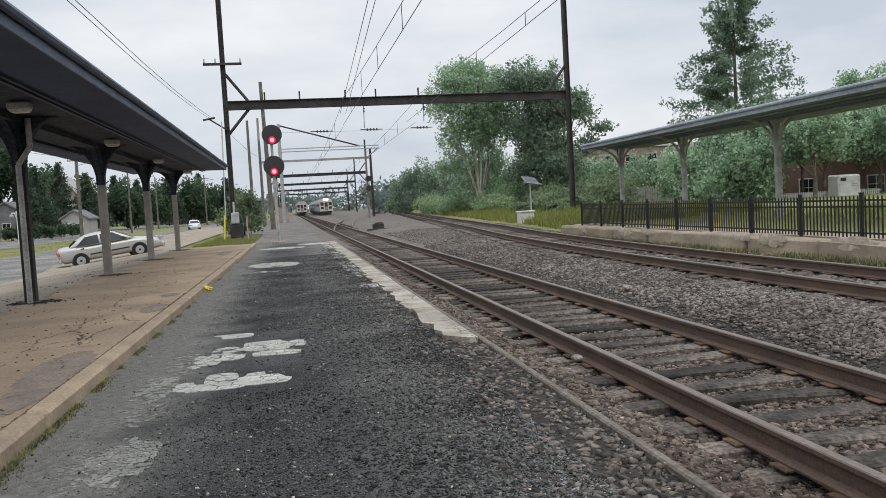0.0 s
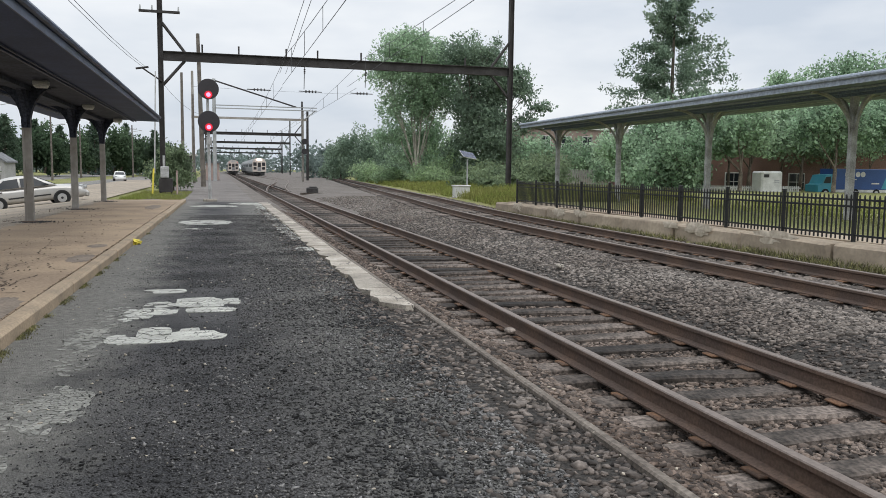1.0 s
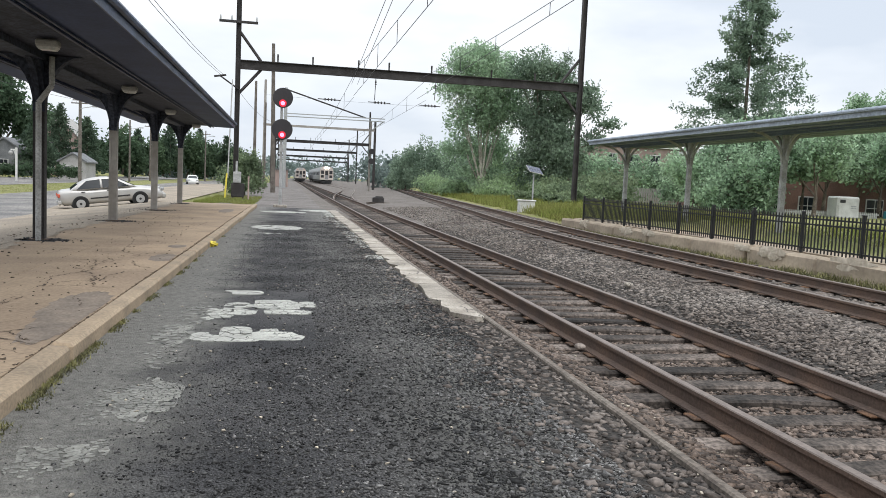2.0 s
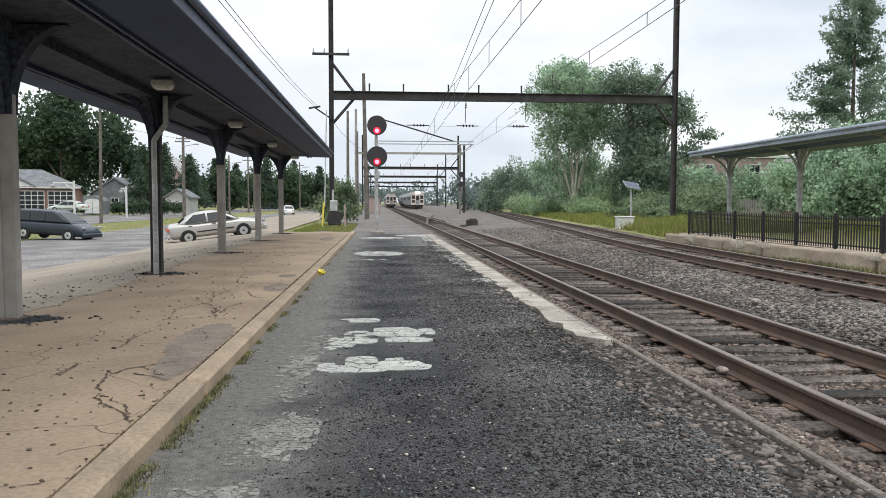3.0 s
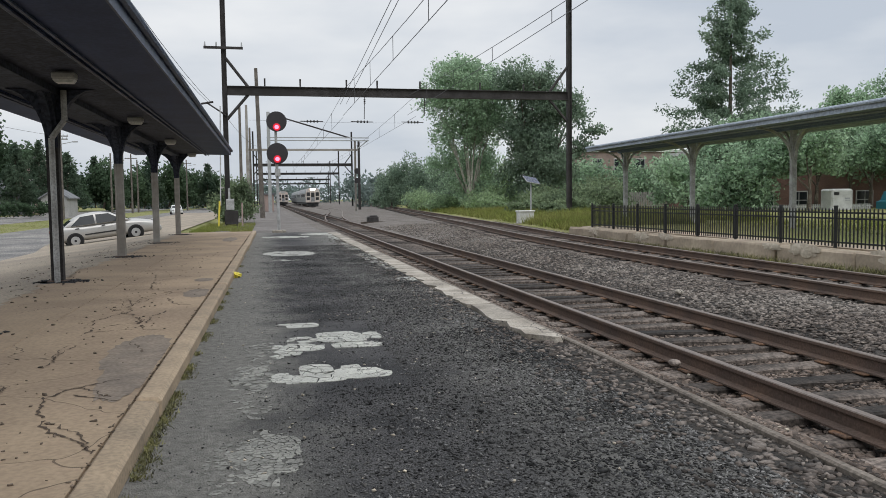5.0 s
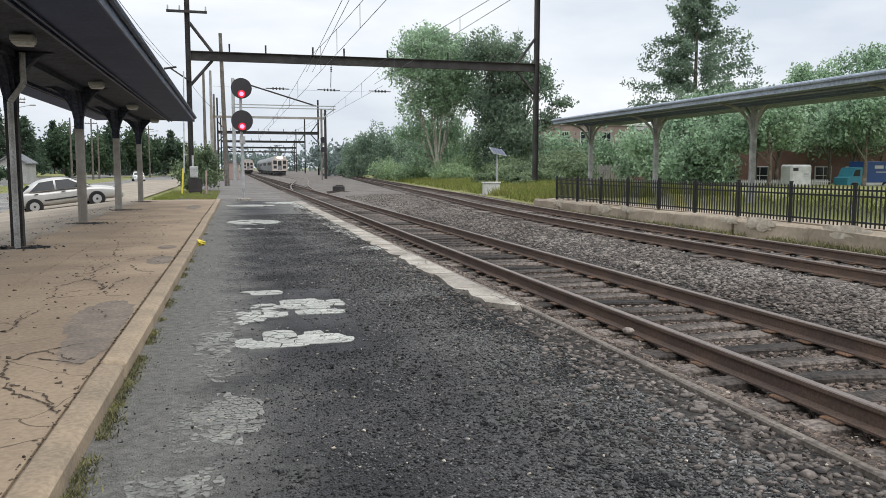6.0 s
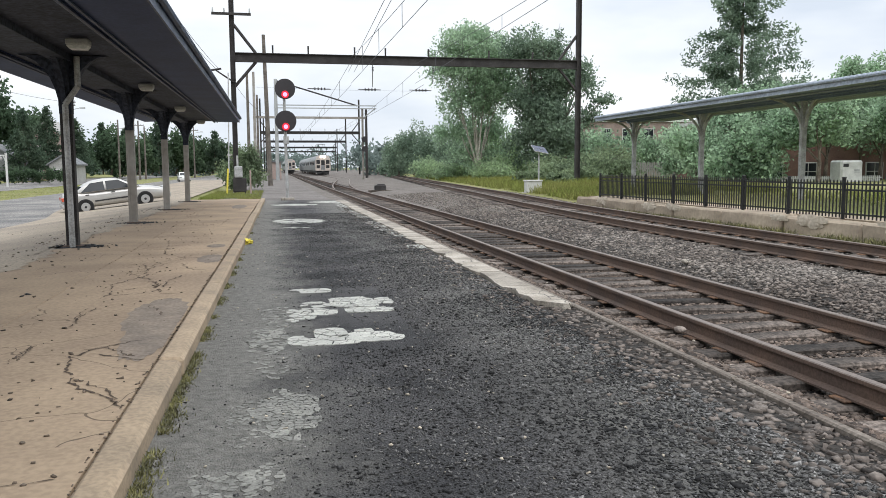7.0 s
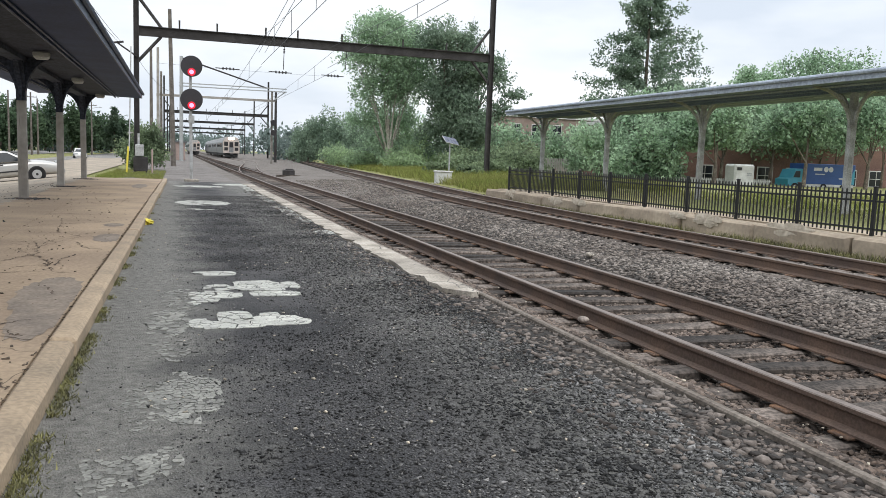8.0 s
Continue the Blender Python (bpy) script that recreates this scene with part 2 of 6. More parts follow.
M_POST = mat("grey_painted_steel_post", (0.33, 0.315, 0.29), 0.65, var=0.08, scale=1.2, fine=8, bump=0.08, tint=(0.235, 0.215, 0.19))
M_POSTR = mat("pale_grey_post", (0.41, 0.415, 0.415), 0.6, var=0.2, scale=3, fine=30, bump=0.2, tint=(0.26, 0.26, 0.25))
M_LAMP = mat("white_lamp_housing", (0.34, 0.34, 0.33), 0.5, var=0.1, bump=0.05)
M_STEEL = mat("dark_catenary_steel", (0.05, 0.046, 0.045), 0.7, 0.2, var=0.3, scale=2, fine=25, tint=(0.03, 0.027, 0.026))
M_GALV = mat("galvanised_steel", (0.42, 0.43, 0.43), 0.5, 0.5, var=0.15, scale=3, fine=20, bump=0.1)
M_WHITE = mat("white_paint", (0.62, 0.62, 0.6), 0.6, var=0.12, scale=2, fine=20, bump=0.08, tint=(0.5, 0.5, 0.48))
M_DISC = mat("black_signal_target", (0.03, 0.027, 0.03), 0.5, var=0.2, bump=0.05)
M_RED = glow("red_signal_lens", (1.0, 0.06, 0.10), 9.0)
# dim red emission: the lens's halo on the target, and the train's marker lamps
M_REDHALO = glow("red_halo_and_marker", (0.45, 0.01, 0.03), 0.5)
M_HOT = glow("headlight", (1.0, 0.93, 0.82), 14.0)
M_WIRE = mat("dark_wire", (0.06, 0.06, 0.065), 0.6, var=0.1, bump=0)
M_WOOD = mat("weathered_pole_wood", (0.16, 0.142, 0.125), 0.9, var=0.3, scale=3, fine=25, bump=0.5, tint=(0.1, 0.088, 0.076))
M_YELLOW = mat("yellow_paint", (0.72, 0.6, 0.08), 0.6, var=0.15, bump=0.05)
M_SILVER = mat("silver_car_paint", (0.44, 0.43, 0.41), 0.3, 0.4, var=0.04, bump=0)
M_VAN = mat("dark_blue_grey_car_paint", (0.035, 0.044, 0.055), 0.25, 0.3, var=0.05, bump=0)
M_PALECAR = mat("pale_green_car_paint", (0.5, 0.55, 0.48), 0.3, 0.2, var=0.05, bump=0)
M_GLASS = clear("dark_window_glass", (0.02, 0.024, 0.028))
M_RUBBER = mat("tyre_rubber", (0.015, 0.015, 0.015), 0.85, var=0.2, bump=0.1)
M_RIM = mat("wheel_rim", (0.5, 0.5, 0.5), 0.35, 0.7, var=0.1, bump=0)
M_TRIM = mat("black_plastic_trim", (0.025, 0.025, 0.026), 0.6, var=0.1, bump=0.05)
M_LENS = clear("lamp_lens", (0.5, 0.1, 0.06), 0.2)
M_STAIN = mat("stainless_car_body", (0.27, 0.275, 0.28), 0.4, 0.3, var=0.2, scale=1, fine=8, bump=0.05)
M_CAB = mat("white_cab_front", (0.55, 0.48, 0.43), 0.5, 0.0, var=0.15, scale=2, fine=20, bump=0.05)
M_BARK = mat("bark", (0.17, 0.145, 0.115), 0.95, var=0.4, scale=2, fine=14, bump=0.7, tint=(0.09, 0.075, 0.06))
M_PALEBARK = mat("pale_bark", (0.42, 0.4, 0.34), 0.9, var=0.3, scale=1, fine=10, bump=0.4, tint=(0.25, 0.23, 0.19))
# M_LEAF, M_LEAFD, M_NEEDLE and M_SHRUB are lightened to imitate haze and veiling glare
M_LEAF = mat("leaves_light", (0.4, 0.52, 0.365), 0.8, var=0.2, scale=0.25, fine=3, bump=0, tint=(0.31, 0.425, 0.285), island=0.35, spec=0.08)
M_LEAFD = mat("leaves_dark", (0.32, 0.43, 0.29), 0.8, var=0.2, scale=0.25, fine=3, bump=0, tint=(0.225, 0.325, 0.215), island=0.5, spec=0.08)
M_NEEDLE = mat("conifer_needles", (0.25, 0.325, 0.235), 0.8, var=0.2, scale=0.3, fine=3, bump=0, tint=(0.175, 0.24, 0.175), island=0.35, spec=0.08)
M_NEEDLED = mat("dark_conifer_needles", (0.12, 0.165, 0.11), 0.8, var=0.2, scale=0.3, fine=3, bump=0, tint=(0.08, 0.12, 0.082), island=0.35, spec=0.08)
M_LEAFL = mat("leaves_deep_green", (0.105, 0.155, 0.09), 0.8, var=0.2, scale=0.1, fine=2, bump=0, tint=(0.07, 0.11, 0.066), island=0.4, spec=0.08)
M_SHRUB = mat("hazed_scrub_leaves", (0.33, 0.43, 0.245), 0.8, var=0.2, scale=0.25, fine=3, bump=0, tint=(0.255, 0.345, 0.21), island=0.35, spec=0.08)
M_BRUSH = mat("olive_brush_leaves", (0.225, 0.285, 0.165), 0.8, var=0.25, scale=0.4, fine=3, bump=0, tint=(0.16, 0.21, 0.13), island=0.4, spec=0.08)
M_BRICK = mat("red_brick_wall", (0.21, 0.125, 0.1), 0.9, var=0.25, scale=0.8, fine=12, bump=0.4, tint=(0.16, 0.095, 0.08))
# brick of the far building, greyed to carry distance haze in its colour
M_DULLBRICK = mat("hazed_brown_brick", (0.3, 0.235, 0.2), 0.9, var=0.15, scale=0.8, fine=12, bump=0.3, tint=(0.24, 0.18, 0.155))
M_SHINGLE = mat("grey_shingles", (0.175, 0.182, 0.188), 0.9, var=0.2, scale=1, fine=10, bump=0.5, tint=(0.12, 0.125, 0.13))
M_SIDING = mat("pale_siding", (0.36, 0.355, 0.335), 0.75, var=0.15, scale=1, fine=12, bump=0.2)
M_PINK = mat("faded_pink_siding", (0.36, 0.275, 0.245), 0.8, var=0.15, scale=1, fine=12, bump=0.2)
M_BLUE = mat("blue_truck_paint", (0.03, 0.08, 0.24), 0.4, var=0.1, scale=1, fine=10, bump=0)
M_TEAL = mat("teal_truck_paint", (0.055, 0.27, 0.36), 0.4, var=0.1, bump=0)
M_PANEL = clear("solar_cells", (0.05, 0.06, 0.1), 0.15)
# pale blue-green: distance haze is put into the leaf colour
M_FAR = mat("hazed_wood_leaves", (0.22, 0.27, 0.25), 0.9, var=0.15, scale=0.1, fine=1, bump=0, tint=(0.17, 0.22, 0.2), island=0.25)

for m in (M_LEAF, M_BRUSH, M_LEAFL, M_LEAFD, M_NEEDLE, M_NEEDLED, M_SHRUB, M_FAR, M_BLADE):
    leafy(m)


# ---- builders ----
def box(bm, c, s, rot=None, bevel=0.0):
    """A box of size s about c, turned by rot degrees (x, y, z), with cut edges."""
    m = Matrix.Translation(c) @ (pose(0, 0, 0, *rot) if rot else Matrix.Identity(4)) @ Matrix.Diagonal((*s, 1))
    made = bmesh.ops.create_cube(bm, size=1, matrix=m)["verts"]
    if bevel:
        edges = list({e for v in made for e in v.link_edges})
        bmesh.ops.bevel(bm, geom=edges, offset=bevel, segments=1, affect="EDGES", clamp_overlap=True)
    return bm


def rod(bm, a, b, r0, r1=None, n=8):
    """A tapered round bar from a to b."""
    a, b = Vector(a), Vector(b)
    m = Matrix.Translation((a + b) / 2) @ (b - a).to_track_quat("Z", "Y").to_matrix().to_4x4()
    bmesh.ops.create_cone(bm, cap_ends=True, segments=n, radius1=r0, radius2=r0 if r1 is None else r1, depth=(b - a).length, matrix=m)
    return bm


def prism(bm, pts, lo, hi, axis="y", m=None):
    """A polygon of (u, v) drawn out from lo to hi along an axis. axis y: (x, z); x: (y, z); z: (x, y)."""
    put = {"y": lambda u, v, w: (u, w, v), "x": lambda u, v, w: (w, u, v), "z": lambda u, v, w: (u, v, w)}[axis]
    ends = [[bm.verts.new((m or Matrix.Identity(4)) @ Vector(put(u, v, w))) for u, v in pts] for w in (lo, hi)]
    k = len(pts)
    fs = [bm.faces.new(ends[0][::-1]), bm.faces.new(ends[1])]
    fs += [bm.faces.new((ends[0][i], ends[0][(i + 1) % k], ends[1][(i + 1) % k], ends[1][i])) for i in range(k)]
    bmesh.ops.recalc_face_normals(bm, faces=fs)
    return bm


def mesh_of(bm, name, material, smooth=False):
    me = bpy.data.meshes.new(name)
    bm.to_mesh(me)
    bm.free()
    for x in material if isinstance(material, (list, tuple)) else (material,):
        me.materials.append(x)
    if smooth:
        me.polygons.foreach_set("use_smooth", [True] * len(me.polygons))
    return me


def part(name, bm, material=None, parent=None, label="", m=None, smooth=False):
    """Links a bmesh, or a ready mesh, as one object under a thing or a part."""
    ob = new(name, bm if isinstance(bm, bpy.types.Mesh) else mesh_of(bm, name, material, smooth))
    ob.parent = parent
    if m is not None:
        ob.matrix_basis = m
    if label:
        ob["label"] = label
    return ob


def B():
    return bmesh.new()


def thing(name, label, category, m=None, group="", kind=""):
    ob = new(name)
    if m is not None:
        ob.matrix_basis = m
    return tagged(ob, label, category, group, kind)


def arrays(name, verts, faces, material):
    """A mesh from arrays of corners and of faces with one number of corners."""
    verts, faces = np.asarray(verts, np.float32), np.asarray(faces, np.int32)
    me = bpy.data.meshes.new(name)
    me.vertices.add(len(verts))
    me.vertices.foreach_set("co", verts.ravel())
    k = faces.shape[1]
    me.loops.add(faces.size)
    me.loops.foreach_set("vertex_index", faces.ravel())
    me.polygons.add(len(faces))
    me.polygons.foreach_set("loop_start", np.arange(0, faces.size, k, dtype=np.int32))
    me.update(calc_edges=True)
    me.materials.append(material)
    return me


# ---- lie of the land ----
def track_shift(y):
    """How far the second track has curved away."""
    y = np.asarray(y, float)
    return np.where(y < 14, 0, np.where(y < 34, 0.0026 * (y - 14) ** 2, 1.04 + 0.095 * (np.minimum(y, 600) - 34)))


def track_rise(y):
    """How far the second track climbs."""
    return 0.1 * np.clip((np.asarray(y, float) - 12) / 25, 0, 1)


LAND = [(-3000, 4), (-400, 2.0), (-110, 0.6), (-60, 0.3), (-45, 0.05), (-30, -0.5), (-20, -0.58), (-10, -0.5), (-4.9, 0.1), (-4.6, -0.04), (1.4, -0.04), (2.2, -0.055),
        (2.5, -0.17), (2.75, -0.275), (4.8, -0.275), (5.4, -0.12), (6.4, -0.06), (7.0, -0.1), (9.2, -0.1), (9.8, -0.1), (10.5, -0.05), (12, 0.05), (18, 0.3), (30, 0.3), (60, 0.1), (400, 1.0), (3000, 3)]
LX, LZ = np.array(LAND).T


def land(u):
    return np.interp(u, LX, LZ)


def draped(name, us, ys, lift, material, rough=0.0):
    """A sheet over the land between the given lines; rough: small unevenness."""
    us, ys = np.asarray(us, float), np.asarray(ys, float)
    gu, gy = np.meshgrid(us, ys)
    gx = gu + track_shift(gy) * np.clip((gu - 5) / 2.5, 0, 1)
    gz = land(gu) + track_rise(gy) * np.clip((gu - 5) / 2.5, 0, 1) + lift + np.random.uniform(-rough, rough, gu.shape)
    n, k = len(ys), len(us)
    i = (np.arange(n - 1)[:, None] * k + np.arange(k - 1)).ravel()
    return part(name, arrays(name, np.stack([gx, gy, gz], -1).reshape(-1, 3), np.stack([i, i + 1, i + k + 1, i + k], -1), material), None)


YFAR = [-800, -60, -20, 0, 10, 14, 17, 20, 23, 26, 30, 34, 37, 60, 100, 150, 250, 600, 3000]
tagged(draped("ground", LX, YFAR, -0.012, M_GRASS), "rough summer grass land reaching the horizon", "ground", kind="structure")
us = [u for u in LX if -4.6 < u < 10.4]
beds = [1.3] + [u for u in us if u > 1.4] + [10.1]
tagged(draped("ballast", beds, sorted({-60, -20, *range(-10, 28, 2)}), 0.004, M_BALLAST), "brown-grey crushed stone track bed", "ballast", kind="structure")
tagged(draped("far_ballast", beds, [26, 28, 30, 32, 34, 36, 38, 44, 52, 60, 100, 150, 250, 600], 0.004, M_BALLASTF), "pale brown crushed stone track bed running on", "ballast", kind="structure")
lot = B()
lot_y = (-60, -20, 0, 10, 16, 20, 21.5, 23, 25, 27.5, 30, 34, 40, 60, 90, 140)
lot_x = (-12.5, -12, -11.5, -11, -10.8, -10.6, -10.4, -10.2, -10, -9.9, -9.8, -9.9, -11, -13.5, -14.2, -14.5)
rows = [[lot.verts.new((a, y, float(land(a if a < -4.9 else -4.9)) + 0.02)) for a in (e + (-4.855 - e) * k / 6 for k in range(7))] for y, e in zip(lot_y, lot_x)]
for p, q in zip(rows, rows[1:]):
    for k in range(6):
        lot.faces.new((p[k], p[k + 1], q[k + 1], q[k]))
tagged(part("gravel_lot", lot, M_SAND), "pale dusty gravel strip beside the platform", "gravel", kind="structure")
tagged(draped("road", [-18.5, -15, -10, -9.0], [-200, -20, 40, 90, 300], 0.012, M_ROAD), "worn grey asphalt road", "road", kind="structure")
tagged(draped("road_far", [-35, -30, -25.6], [-200, 0, 60, 120, 300], 0.012, M_ROAD), "worn grey asphalt road behind the verge", "road", kind="structure")
tagged(draped("yard", [-3.6, -2.4, 1.5], [36.0, 60, 100, 400], 0.02, M_YARD), "flat grey gravel yard between platform and tracks", "gravel", kind="structure")

tagged(draped("forecourt", [-64, -50, -40, -36], [80, 92, 100, 112], 0.02, M_ROAD), "grey asphalt forecourt of the garage", "forecourt", kind="structure")

# ---- footpath and platform ----
bm = B()
for x0, x1 in ((-1.79, 1.62),):
    bmesh.ops.create_grid(bm, x_segments=12, y_segments=90, size=0.5, matrix=Matrix.Translation(((x0 + x1) / 2, 11.0, 0)) @ Matrix.Diagonal((x1 - x0, 52, 1, 1)))
for v in bm.verts:
    v.co.z += 0.003 * noise.noise(v.co * 0.8)
path = tagged(part("pavement_path", bm, M_PATH), "dark crumbling asphalt path with loose chippings", "path", kind="structure")


def outline(rx, ry, n, rough):
    """A ragged closed outline about the origin."""
    rs = [1 + random.uniform(-rough, rough) for _ in range(n)]
    return [(rx * r * math.cos(2 * math.pi * i / n), ry * r * math.sin(2 * math.pi * i / n)) for i, r in enumerate(rs)]


def voronoi(w, l, cell):
    """Broken cells filling a w by l field about the origin."""
    nx, ny = max(2, round(w / cell)), max(2, round(l / cell))
    sites = [((i + 0.5 + 0.5 * (j % 2) - 0.25 + random.uniform(-0.4, 0.4)) * w / nx - w / 2, (j + 0.5 + random.uniform(-0.4, 0.4)) * l / ny - l / 2) for j in range(ny) for i in range(nx)]
    out = []
    for a in sites:
        poly = [(a[0] + u * cell, a[1] + v * cell) for u, v in ((-0.9, -0.9), (0.9, -0.9), (0.9, 0.9), (-0.9, 0.9))]
        for b in sites:
            dx, dy = b[0] - a[0], b[1] - a[1]
            if b is a or dx * dx + dy * dy > 6 * cell * cell:
                continue
            mx, my = (a[0] + b[0]) / 2, (a[1] + b[1]) / 2
            side = [(p[0] - mx) * dx + (p[1] - my) * dy for p in poly]
            cut = []
            for p, q, sp, sq in zip(poly, poly[1:] + poly[:1], side, side[1:] + side[:1]):
                if sp <= 0:
                    cut.append(p)
                if (sp < 0) != (sq < 0) and sp != sq:
                    f = sp / (sp - sq)
                    cut.append((p[0] + f * (q[0] - p[0]), p[1] + f * (q[1] - p[1])))
            poly = cut
            if len(poly) < 3:
                break
        if len(poly) >= 3:
            out.append((a, poly))
    return out


def crazed(c, w, l, cell, keep, z=-0.01, thick=0.015, bias=0.0, m=M_PAINT, square=2.0):
    """A patch of old paint broken into flakes, fewer of them towards its ragged side."""
    bm = B()
    ragged = 0.35 if cell > 0.1 else 1.0

    def reach(u, v):
        limit = 1.0 + ragged * noise.noise(Vector((c[0] + u * 6, c[1] + v * 6, 2)))
        return (abs(2 * u / w) ** square + abs(2 * v / l) ** square) / max(limit, 0.2)

    for (mx, my), poly in voronoi(w * 1.1, l * 1.1, cell):
        if reach(mx, my) > 1.15 or random.random() > keep + bias * 2 * mx / w:
            continue
        k = random.uniform(0.93, 0.975) if cell > 0.1 else random.uniform(0.8, 0.95)
        flake = []
        for i, (u, v) in enumerate(poly):
            p, q = poly[i - 1]
            for f in (0.5, 1.0):
                a, b = mx + (p + (u - p) * f - mx) * k, my + (q + (v - q) * f - my) * k
                d = reach(a, b)
                g = d ** (-1 / square) if d > 1 else 1.0
                flake.append((c[0] + a * g + random.uniform(-0.004, 0.004), c[1] + b * g + random.uniform(-0.006, 0.006)))
        prism(bm, flake, z, z + thick + random.uniform(0, 0.003), "z")
    if not bm.verts:
        return None
    return part("paint_patch", bm, m, path)


for c, w, l, cell, keep in (((-0.14, 8.73), 0.64, 0.6, 0.19, 1.0), ((-0.11, 8.22), 0.48, 0.27, 0.18, 1.0), ((-0.61, 8.42), 0.34, 0.76, 0.14, 0.95), ((-0.65, 9.62), 0.46, 0.32, 0.16, 1.0),
                            ((-0.2, 6.97), 0.45, 0.5, 0.2, 1.0), ((-0.58, 7.1), 0.27, 0.44, 0.17, 1.0), ((-0.6, 6.78), 0.5, 0.26, 0.17, 1.0), ((-0.84, 6.84), 0.22, 0.4, 0.12, 0.95)):
    crazed(c, w * 1.08, l * 1.08, cell, keep, square=4.0)
crazed((-0.84, 8.05), 0.32, 0.8, 0.1, 0.7, bias=0.25)
for c, w, l, cell, keep in (((-1.03, 8.0), 0.36, 1.1, 0.045, 0.4), ((-1.12, 6.95), 0.34, 1.0, 0.055, 0.8), ((-1.1, 6.1), 0.3, 0.8, 0.04, 0.3), ((-0.98, 4.88), 0.38, 0.96, 0.045, 0.92),
                            ((-1.22, 4.75), 0.24, 0.9, 0.035, 0.4), ((-1.3, 3.75), 0.3, 0.6, 0.036, 0.55), ((-1.14, 3.84), 0.2, 0.44, 0.036, 0.85)):
    crazed(c, w, l, cell, keep, thick=0.012, m=M_FADED)
crazed((-0.4, 22.4), 1.4, 2.1, 0.25, 0.97)
crazed((-0.5, 19.9), 0.8, 0.6, 0.2, 0.55)
crazed((-0.25, 32.3), 1.9, 1.6, 0.3, 0.97)
crazed((1.25, 34.6), 1.7, 1.8, 0.3, 0.95)

# pale slabs along the track edge
y = 8.0
while y < 34.6:
    l = random.uniform(1.0, 1.5)
    bm = B()
    ins = random.uniform(0.0, 0.05)
    lft = [(1.66 + ins + random.uniform(-0.06, 0.08) + (0.22 if y == 8.0 and i == 0 else 0), y + l * i / 5 + (random.uniform(-0.06, 0.06) if 0 < i < 5 else 0)) for i in range(6)]
    prism(bm, lft + [(2.03, y + l - 0.012), (2.03, y)], -0.1, random.uniform(0.008, 0.02), "z")
    part("slab", bm, M_SLAB, path)
    if y > 9.5 and random.random() < 0.75:
        crazed((1.5, y + l / 2), 0.34, l * 0.95, 0.13, 0.7, bias=0.4)
    y += l + 0.028
# edge timber
for k in range(8):
    bm = box(B(), (2.095, -5 + 5.0 * k + 2.5, -0.067), (0.066, 4.985, 0.12), (0, 0, random.uniform(-0.12, 0.12)), 0.012)
    part("edge_timber", bm, M_EDGE, path)

# platform of two strips with an open joint
platform = thing("platform", "low tan concrete platform with wandering cracks", "platform", kind="structure")
for k in range(4):
    part("platform_slab", box(B(), (-4.108, -8 + 11.0 * k + 5.5, 0.04), (1.484, 10.985 if k else 10.99, 0.16), None, 0.006), M_TAN, platform)
    a, b = -8 + 11.0 * k + 0.006, 3 + 11.0 * k - 0.006
    part("platform_slab", prism(B(), [(-3.35, a), (-1.937 + 0.0085 * a, a), (-1.937 + 0.0085 * b, b), (-3.35, b)], -0.037, 0.123, "z"), M_TAN, platform)


def crack(spots, width=0.014):
    """An open jagged crack in the slab along the given spots, broken here and there."""
    bm, last = B(), None
    for (x0, y0), (x1, y1) in zip(spots, spots[1:]):
        n = max(2, int(math.hypot(x1 - x0, y1 - y0) / 0.035))
        along = Vector((x1 - x0, y1 - y0, 0)).normalized()
        side = Vector((-along.y, along.x, 0))
        for i in range(n):
            f = i / n
            p = Vector((x0 + (x1 - x0) * f, y0 + (y1 - y0) * f, 0.1272)) + side * (0.05 * noise.noise(Vector((x0 * 7 + f * n * 0.23, y0, 0))) + random.uniform(-0.018, 0.018))
            w = width * random.uniform(0.1, 1.0) ** 1.8 * 0.6 + 0.0015
            pair = (bm.verts.new(p + side * w), bm.verts.new(p - side * w))
            if last and noise.noise(Vector((p.x * 5, p.y * 5, 8))) > -0.3:
                bm.faces.new((last[0], last[1], pair[1], pair[0]))
            last = pair
    if len(bm.faces):
        part("crack", bm, M_CRACK, platform)


crack([(-2.81, 8.84), (-2.8, 9.2), (-2.92, 9.84), (-2.69, 10.47), (-2.45, 9.92), (-2.3, 9.04)], 0.024)
crack([(-2.82, 9.0), (-2.4, 9.12), (-2.04, 8.97)], 0.022)
crack([(-2.3, 9.1), (-2.32, 10.11), (-2.16, 10.56)], 0.026)
crack([(-2.87, 8.4), (-2.83, 7.8), (-2.75, 7.5)], 0.018)
crack([(-2.1, 6.62), (-2.35, 6.42), (-2.5, 6.16), (-2.42, 5.65), (-2.3, 5.36), (-2.1, 5.07), (-1.95, 4.8)], 0.022)
crack([(-2.33, 6.16), (-2.01, 5.93), (-1.92, 5.95)], 0.02)
crack([(-3.28, 5.35), (-3.1, 5.4), (-2.95, 5.32)], 0.016)
crack([(-2.7, 9.4), (-2.2, 9.75)], 0.016)
crack([(-2.6, 10.3), (-2.85, 11.9), (-3.1, 11.8)], 0.02)
crack([(-2.7, 3.55), (-2.22, 3.69), (-1.97, 3.7)], 0.01)
crack([(-2.85, 10.6), (-2.6, 11.8), (-2.33, 12.6)])
crack([(-2.89, 6.0), (-2.88, 6.5), (-2.8, 6.6)])
crack([(-3.26, 14.2), (-2.9, 14.4), (-2.72, 13.1)], 0.018)
crack([(-2.0, 14.6), (-2.5, 14.9), (-2.9, 14.4)], 0.018)
crack([(-2.0, 12.5), (-2.4, 12.6), (-2.7, 13.1), (-3.2, 13.0)], 0.018)
crack([(-2.77, 8.25), (-2.79, 7.98), (-2.8, 7.73), (-2.75, 7.42), (-2.79, 7.17)], 0.018)
